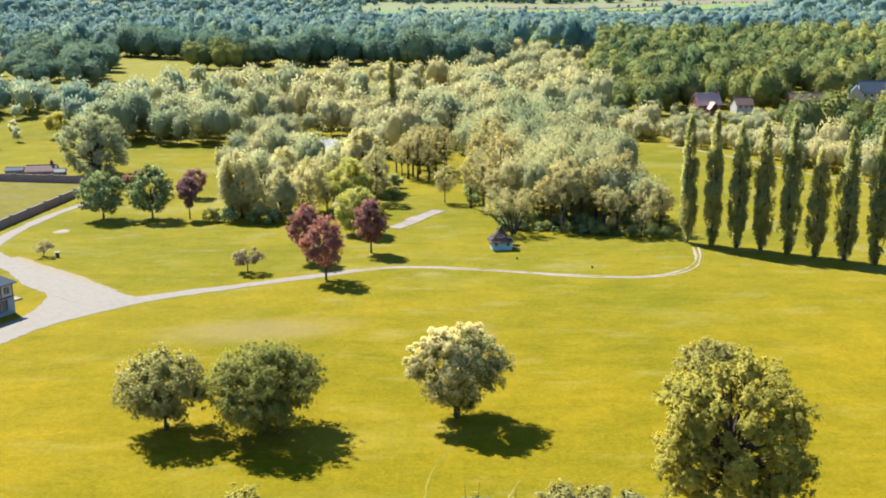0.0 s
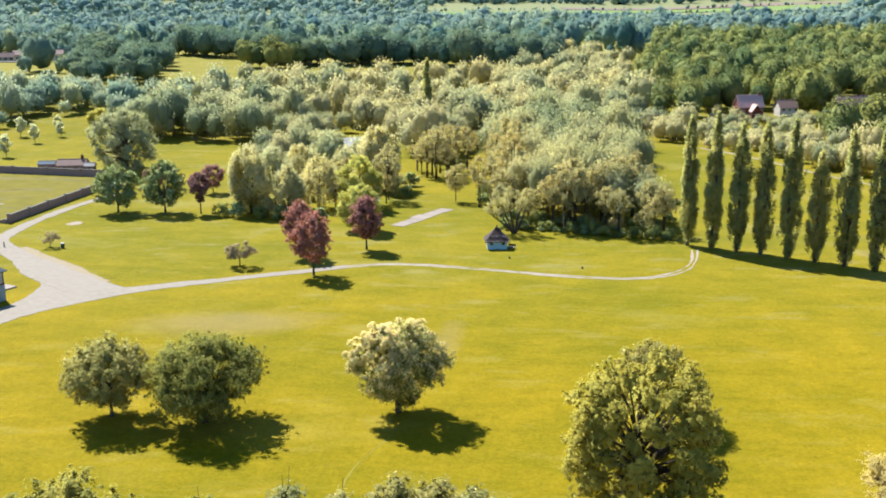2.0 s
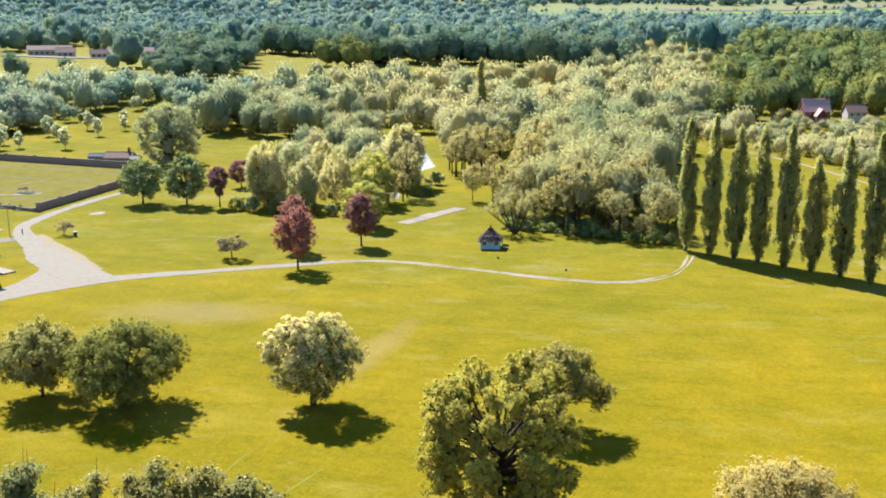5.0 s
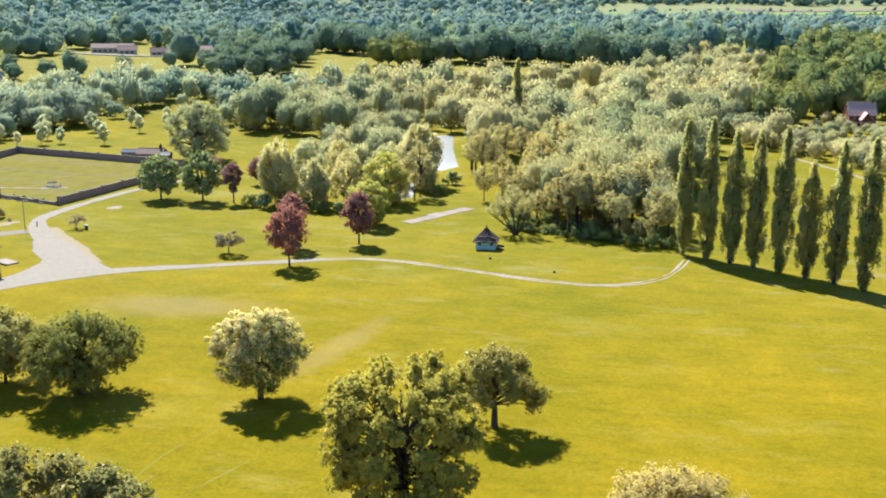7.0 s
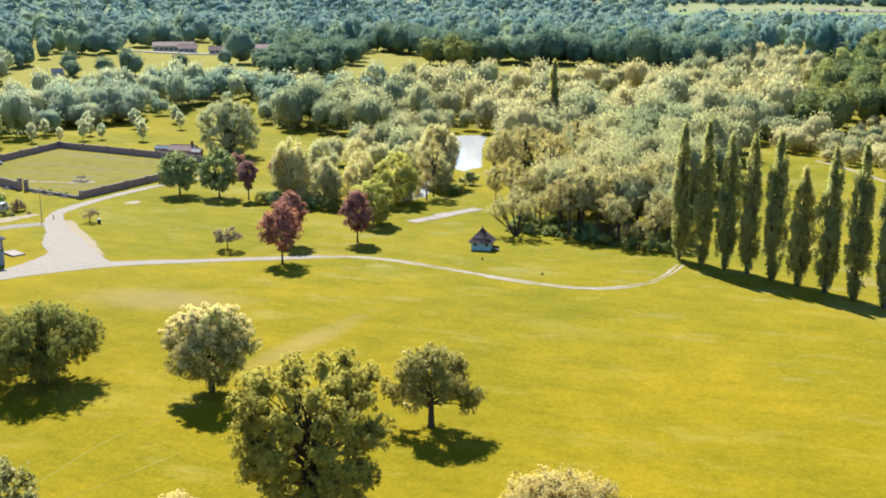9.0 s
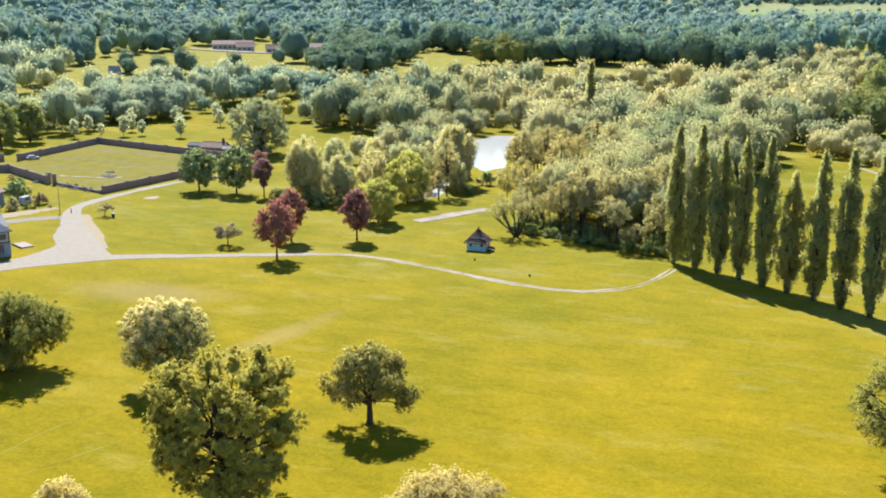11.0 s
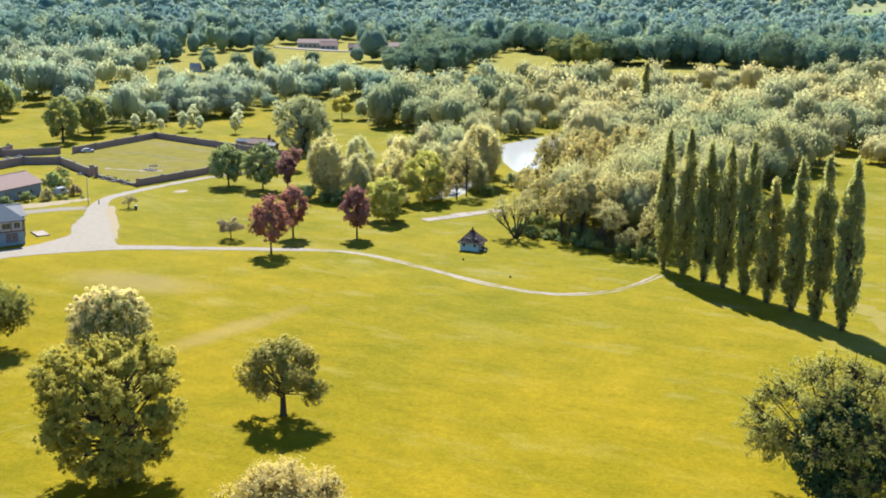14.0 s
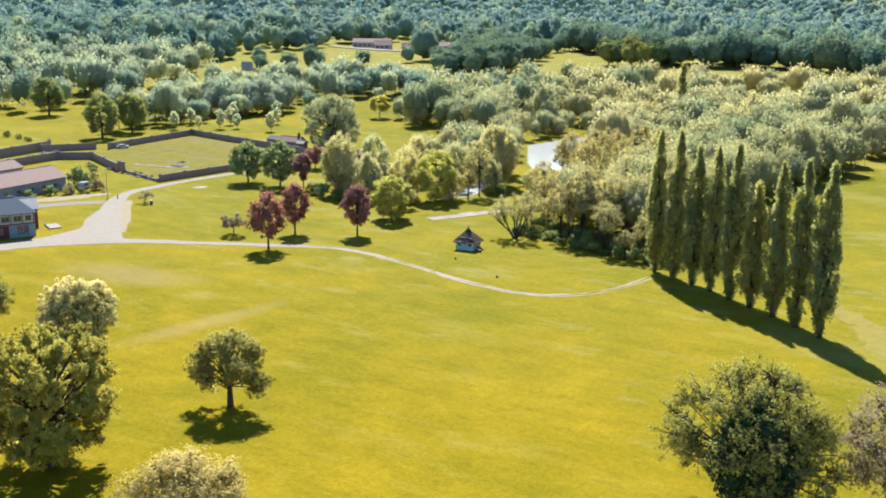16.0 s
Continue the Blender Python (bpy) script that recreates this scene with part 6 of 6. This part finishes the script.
# small half-ruined cottage on the lawn
cot = empty("cottage", pose(12.4, 212.4, 0, 0, 0, 6), "tiny turquoise and white cottage with a broken brown tiled hip roof", "cottage")
CW, CD, CE, CR = 4.2, 3.8, 2.1, 4.2
for oy in (-CD / 2 + 0.11, CD / 2 - 0.11):
    bm = bmesh.new()
    holes = [(0.5, 1.2, 0.9, 1.7), (1.7, 2.5, 0.0, 1.9), (3.0, 3.7, 0.9, 1.7)] if oy < 0 else []
    wall_panel(bm, CW, CE, 0.22, holes, Matrix.Translation((-CW / 2, oy, 0)))
    part("wall", bm, TURQUOISE, cot, "pale turquoise wall")
    for x0, x1, z0, z1 in holes:
        door = z0 < 0.2
        pn = part("door" if door else "window", box(x1 - x0, 0.08, z1 - z0, (-CW / 2 + (x0 + x1) / 2, oy + 0.05, z0)), TURQUOISE if door else GLASS, cot)
        part("frame", box(x1 - x0 + 0.16, 0.06, 0.09, (-CW / 2 + (x0 + x1) / 2, oy - 0.13, z1)), WHITE_PAINT, pn)
# sides are white, front and back turquoise
for sgn in (1, -1):
    part("wall", box(0.22, CD - 0.46, CE, (sgn * (CW / 2 - 0.11), 0, 0)), WHITE_PAINT, cot, "white side wall")
RX, RY, RE, RR = CW / 2 + 0.55, CD / 2 + 0.55, CE - 0.35, 0.35
for sgn in (1, -1):
    part("roof", prism([(-sgn * RX, -sgn * RY, RE), (sgn * RX, -sgn * RY, RE), (sgn * RR, 0, CR), (-sgn * RR, 0, CR)], 0.12), TIMBER, cot, "dark roof boards")
    part("roof", prism([(sgn * RX, -sgn * RY, RE), (sgn * RX, sgn * RY, RE), (sgn * RR, 0, CR)], 0.12), TIMBER, cot, "dark roof boards")
tile_r = np.random.default_rng(5)
one_tile = bmesh.new()
add_box(one_tile, 0.46, 0.36, 0.05, (0, 0, 0), 0, 0.012)
tile_mesh = bpy.data.meshes.new("tile")
one_tile.to_mesh(tile_mesh)
one_tile.free()
tile_mesh.materials.append(TILE)
for face in range(4):
    turn = Matrix.Rotation(face * math.pi / 2, 4, "Z")
    half, depth, tip = (RX, RY, RR) if face % 2 == 0 else (RY, RX - RR, 0.0)
    run = math.hypot(depth, CR - RE)
    rows_n = int(run / 0.31)
    for row in range(rows_n):
        u = (row + 0.45) / rows_n
        wide = half + (tip - half) * u
        n = max(1, int(2 * wide / 0.47))
        for col in range(n):
            lost = tile_r.uniform() < (0.30 if row in (1, 2, 3) else 0.08)
            if lost:
                continue
            x = (col + 0.5 - n / 2) * 0.47
            y0 = -depth * (1 - u) if face % 2 == 0 else -(RR + depth * (1 - u))
            m = turn @ Matrix.Translation((x, y0, RE + (CR - RE) * u + 0.01)) @ Matrix.Rotation(math.atan2(CR - RE, depth) - 0.08, 4, "X") @ Matrix.Rotation(tile_r.normal() * 0.04, 4, "Z")
            ob = new("tile", tile_mesh)
            ob.parent = cot
            ob.matrix_basis = m
for k in range(9):
    part("rafter_end", box(0.14, 0.5, 0.12, (-RX + 0.3 + k * (2 * RX - 0.6) / 8, -RY + 0.12, RE + 0.05)), WHITE_PAINT, cot)
for k, (x, z) in enumerate(((-0.9, 0.35), (0.4, 0.45), (1.1, 0.3), (-0.2, 0.25), (1.6, 0.2))):
    part("broken_batten", box(0.5, 0.05, 0.12, (x, -RY + 0.55 + z, RE + 0.75 + z * 0.6), 0.3 * math.sin(k * 3)), WHITE_PAINT, cot)
hb = bmesh.new()
join(hb, box(0.34, 0.34, 0.5, (0, 0, -0.1), 0, 0.05), Matrix.Translation((0, 0, CR)))
join(hb, box(0.5, 0.5, 0.08, (0, 0, 0.4), 0, 0.03), Matrix.Translation((0, 0, CR)))
join(hb, box(0.12, 0.12, 0.4, (0, 0, 0.45), 0, 0.03), Matrix.Translation((0, 0, CR)))
part("finial", hb, TIMBER, cot)
part("ridge_cap", box(2 * RR + 0.3, 0.26, 0.12, (0, 0, CR), 0, 0.03), TILE, cot)
bench = empty("bench", pose(15.6, 211.3, 0, 0, 0, -20), "low weathered wooden bench beside the cottage", "bench")
part("seat", box(1.7, 0.5, 0.08, (0, 0, 0.45), 0, 0.01), WHITE_PAINT, bench, "whitish worn seat")
for sgn in (1, -1):
    part("leg", box(0.1, 0.45, 0.46, (sgn * 0.7, 0, 0), 0, 0.01), TIMBER, bench)
part("backrest", box(1.7, 0.07, 0.45, (0, 0.24, 0.6), 0, 0.01), TIMBER, bench)

for x, y in ((29.5, 194.9), (15.2, 202.7)):
    sb = bmesh.new()
    bmesh.ops.create_cone(sb, cap_ends=True, segments=9, radius1=0.24, radius2=0.18, depth=0.45, matrix=Matrix.Translation((0, 0, 0.15)))
    stump = part("stump", sb, BARK)
    stump.matrix_world = pose(x, y, 0)
    tagged(stump, "small dark tree stump in the meadow grass", "stump", "stumps in the meadow")

# houses in the wood to the east
house("red_roofed_house", (121, 468), 8, 11, 8.5, 4.8, 9.6, RED_BRICK, RED_TILE, "brick house with steep red tiled roof among trees", "house", {"back": row_of(4, 1.4, 2.7, 1.2, 3.2, 4.3) + row_of(3, 2, 3.2, 1.4, 0.9, 2.1)}, over=0.4, chimney=[(4.6, 0)])
house("red_roofed_house", (122.5, 461.5), 98, 5, 4.5, 3.4, 6.2, RED_BRICK, RED_TILE, "gabled brick porch wing under red tiles", "house", {"west": row_of(1, 1.2, 2, 1.4, 1.0, 2.2)}, over=0.3)
house("pink_roofed_house", (138, 470), 8, 8, 7, 4.0, 7.0, CREAM, PINK_ROOF, "cream house with pale pink roof among trees", "house", {"back": row_of(3, 1.2, 2.7, 1.2, 2.6, 3.6)}, over=0.4)
house("slate_roofed_house", (212, 490), -12, 24, 9, 5.5, 10.5, CREAM, SLATE, "large cream house with grey slate roof among trees", "house", {"back": row_of(5, 1.6, 3.1, 1.3, 3.4, 4.6) + row_of(5, 1.6, 3.1, 1.3, 0.9, 2.1)}, over=0.4, chimney=[(6, 0)])
house("slate_roofed_house", (196.5, 486), 72, 7, 7, 5.0, 9.0, CREAM, SLATE, "gabled cream wing under grey slate", "house", {"west": row_of(1, 2.0, 2, 1.4, 3.0, 4.2)}, over=0.4)

house("brown_roofed_house", (168.5, 475), 4, 15, 8, 4.2, 7.8, RED_BRICK, PINK_ROOF, "low brick house whose faded roof shows above the trees", "house", {"back": row_of(4, 1.6, 3.3, 1.3, 1.0, 2.2)}, over=0.4)

# long pale halls beyond the west field
for i, (x, y, rot, w, d, h) in enumerate([(-400, 738, 28, 32, 12, 4.0), (-380, 726, 30, 14, 9, 3.4), (-336, 744, 24, 34, 12, 4.2), (-352, 724, 26, 12, 8, 3.2)]):
    house("hall", (x, y), rot, w, d, h, h + 3.0, CREAM, PINK_ROOF, "long low hall with faded pink roof beyond the field", "hall", {"back": row_of(int(w / 4), 1.5, 3.9, 2.2, 1.0, 2.6)}, over=0.6, group="halls beyond the field")
ribbon("road", [(-425, 712, 6), (-408, 712, 9), (-390, 712, 12), (-372, 712, 12), (-356, 716, 9), (-340, 720, 7), (-318, 726, 5)], GRAVEL, "pale forecourt in front of the halls", "road", z=0.6, ragged=0.3)
house("white_house", (-347, 528), 30, 6, 5, 2.6, 5.2, WHITE_PAINT, PALE_ROOF, "small white house at the edge of the field", "house", {"back": row_of(3, 1.2, 2.6, 1.1, 2.4, 3.4)}, over=0.4)

# overhead line on two wooden poles among the trees
PYLONS = [(52, 372), (132, 372)]
for x, y in PYLONS:
    up = empty("power_pole", pose(x, y, float(ground_z(x, y))), "wooden power pole rising from the trees", "power pole", "power poles")
    v, f = tubes([[((0, 0, -0.3), 0.16), ((0, 0, 14.5), 0.11)]], 8)
    child("post", mesh_of("post", v, f, BARK, True), up)
    part("crossarm", box(0.14, 1.8, 0.14, (0, 0, 13.9), 0, 0.01), TIMBER, up)
for off in (-0.8, 0.8):
    pts = [((x, 372 + off, 14.4 - 1.6 * (1 - ((x - 92) / 40) ** 2) + float(ground_z(92, 372))), 0.025) for x in np.linspace(52, 132, 17)]
    v, f = tubes([pts], 4)
    tagged(new("power_cable", mesh_of("power_cable", v, f, STEEL)), "thin sagging overhead power cable", "cable", "power cables")

# rough ground inside the walled garden
ROUGH = surface("rough_dry_grass", (0.150, 0.135, 0.020), (0.050, 0.055, 0.007), 0.35, 0.95, 0.6, 0.05, large=(0.185, 0.145, 0.05))
sheet("rough_grass", [(-106.2, 233.6), (-102.2, 287), (-106.5, 300.8), (-178, 315.6), (-172.2, 270), (-158, 252), (-131, 239.6), (-127.5, 239.6)], 0.012, surface("rough_pasture", (0.185, 0.152, 0.020), (0.085, 0.080, 0.010), 0.22, 0.95, 0.6, 0.03, large=(0.165, 0.135, 0.024)), "dull rough pasture inside the walled garden", "rough grass")
for line in ([(-176, 306, 3.0), (-158, 303, 5.0), (-138, 299, 4.0), (-118, 297, 3.0), (-106, 292, 2.0)], [(-168, 280, 2.0), (-150, 283, 4.5), (-132, 278, 3.5), (-116, 280, 2.5)], [(-160, 262, 2.0), (-146, 266, 3.0), (-131, 262, 4.0), (-117, 268, 2.0)], [(-128, 247, 1.0), (-118, 250, 2.2), (-109, 256, 2.0), (-106, 272, 1.5)]):
    ribbon("rough_grass", line, ROUGH, "rough tawny grass inside the walled garden", "rough grass", z=0.02, ragged=1.6)
ribbon("bare_ground", [(-138, 251.5, 0.8), (-131, 253, 1.4), (-125, 254, 1.6), (-119, 257, 0.8)], GRAVEL, "pale rubble and mortar spread in the walled garden", "bare ground", z=0.06, ragged=0.8)
ribbon("bare_ground", [(-134, 270, 0.5), (-130, 276, 0.8), (-124, 281, 0.6)], EARTH, "bare trench line in the walled garden", "bare ground", z=0.06, ragged=0.4)
# shrubs round the barn and yard
for x, y, sc, k, tall, text in ((-118.6, 214.6, 1.35, 1, 1.25, "tall dark shrub at the barn's end"), (-120.5, 218.0, 1.0, 0, 1.0, "dark overgrown shrub behind the van"), (-111.0, 205.4, 0.85, 3, 1.1, "pale drooping bush against the barn"), (-109.8, 203.2, 0.55, 3, 0.9, "pale drooping bush against the barn"),
                               (-109.8, 213.6, 0.9, 2, 1.1, "brownish bush in early leaf beside the yard"), (-113.0, 201.0, 0.8, 1, 1.0, "dark weedy shrub at the barn's foot"), (-113.4, 194.4, 0.75, 1, 0.95, "dark weedy shrub at the barn's foot"), (-112.6, 188.0, 0.6, 0, 0.8, "low weedy shrub at the barn's foot"), (-108.6, 207.6, 0.5, 0, 0.8, "low weedy shrub in the yard"), (-106.5, 208.0, 0.35, 0, 0.7, "low weedy shrub in the yard"), (-104.6, 211.4, 0.3, 3, 0.8, "low weedy shrub in the yard"),
                               (-126, 226, 0.7, 3, 0.8, "scrubby bush below the garden wall"), (-134, 232, 0.6, 0, 0.8, "scrubby bush below the garden wall"), (-139, 236, 0.7, 1, 0.8, "scrubby bush below the garden wall"), (-146, 240, 0.6, 3, 0.8, "scrubby bush below the garden wall")):
    again(bushes[k], (x, y), 61 * x, sc, text, tall=tall)
for i, (x, y) in enumerate([(-112, 234.6), (-116, 235.8), (-119.5, 237), (-123.5, 238.2)]):
    again(bushes[3 if i % 2 else 0], (x, y + 0.8), 47 * i, 0.32, "small scrubby bush along the low wall")
# beyond the walled garden
for i, (x, y, s, k) in enumerate([(-231, 270, 0.7, 0), (-222, 269, 0.6, 3), (-212, 266, 0.5, 0), (-206, 270, 0.4, 1), (-226, 271, 0.5, 3), (-217, 268, 0.4, 0)]):
    again(bushes[k], (x, y), 33 * i, s, "rounded shrub on the parkland grass")

ribbon("rough_grass", [(88, 214, 3), (93, 205, 5), (98, 197, 6), (104, 188, 5)], surface("stony_grass", (0.26, 0.205, 0.05), (0.15, 0.125, 0.02), 0.6, 0.95, 0.5, 0.03), "thin stony grass beyond the poplars", "rough grass", z=0.02, ragged=1.6)
# worn lines and dry streaks across the lawn
WORN = surface("worn_dry_grass", (0.225, 0.19, 0.03), (0.18, 0.155, 0.016), 0.8, 0.95, 0.4, 0.03)
for line in ([(-2, 84, 0.18), (-2.2, 92, 0.22), (-1.6, 103, 0.2), (1.6, 113, 0.15)], [(2, 86, 0.18), (5, 93, 0.22), (8.2, 102, 0.18)]):
    ribbon("worn_path", line, WORN, "thin worn line trodden across the lawn", "path", z=0.012, ragged=0.12)

# strips of farmland on the far slope
for pts, mat, text in (([(-150, 1905, 70), (150, 1880, 80), (420, 1950, 90), (720, 2090, 90)], CROP, "pale strip field on the far slope"), ([(-170, 2130, 120), (150, 2110, 140), (450, 2160, 140), (740, 2260, 140)], surface("green_crop", (0.20, 0.25, 0.07), (0.15, 0.20, 0.05), 0.03, 0.95, 0.1, 0.05), "green strip field on the far slope"), ([(120, 2290, 90), (420, 2310, 100), (740, 2370, 100)], SOIL, "pinkish ploughed field on the far slope")):
    ribbon("field", pts, mat, text, "field", z=1.2, ragged=3.0)
hedge_r = np.random.default_rng(61)
hx = hedge_r.uniform(-160, 740, 90)
hy = np.where(hedge_r.uniform(size=90) < 0.5, 1990 + 0.12 * hx + np.maximum(hx - 150, 0) * 0.12, 2240 + 0.1 * hx)
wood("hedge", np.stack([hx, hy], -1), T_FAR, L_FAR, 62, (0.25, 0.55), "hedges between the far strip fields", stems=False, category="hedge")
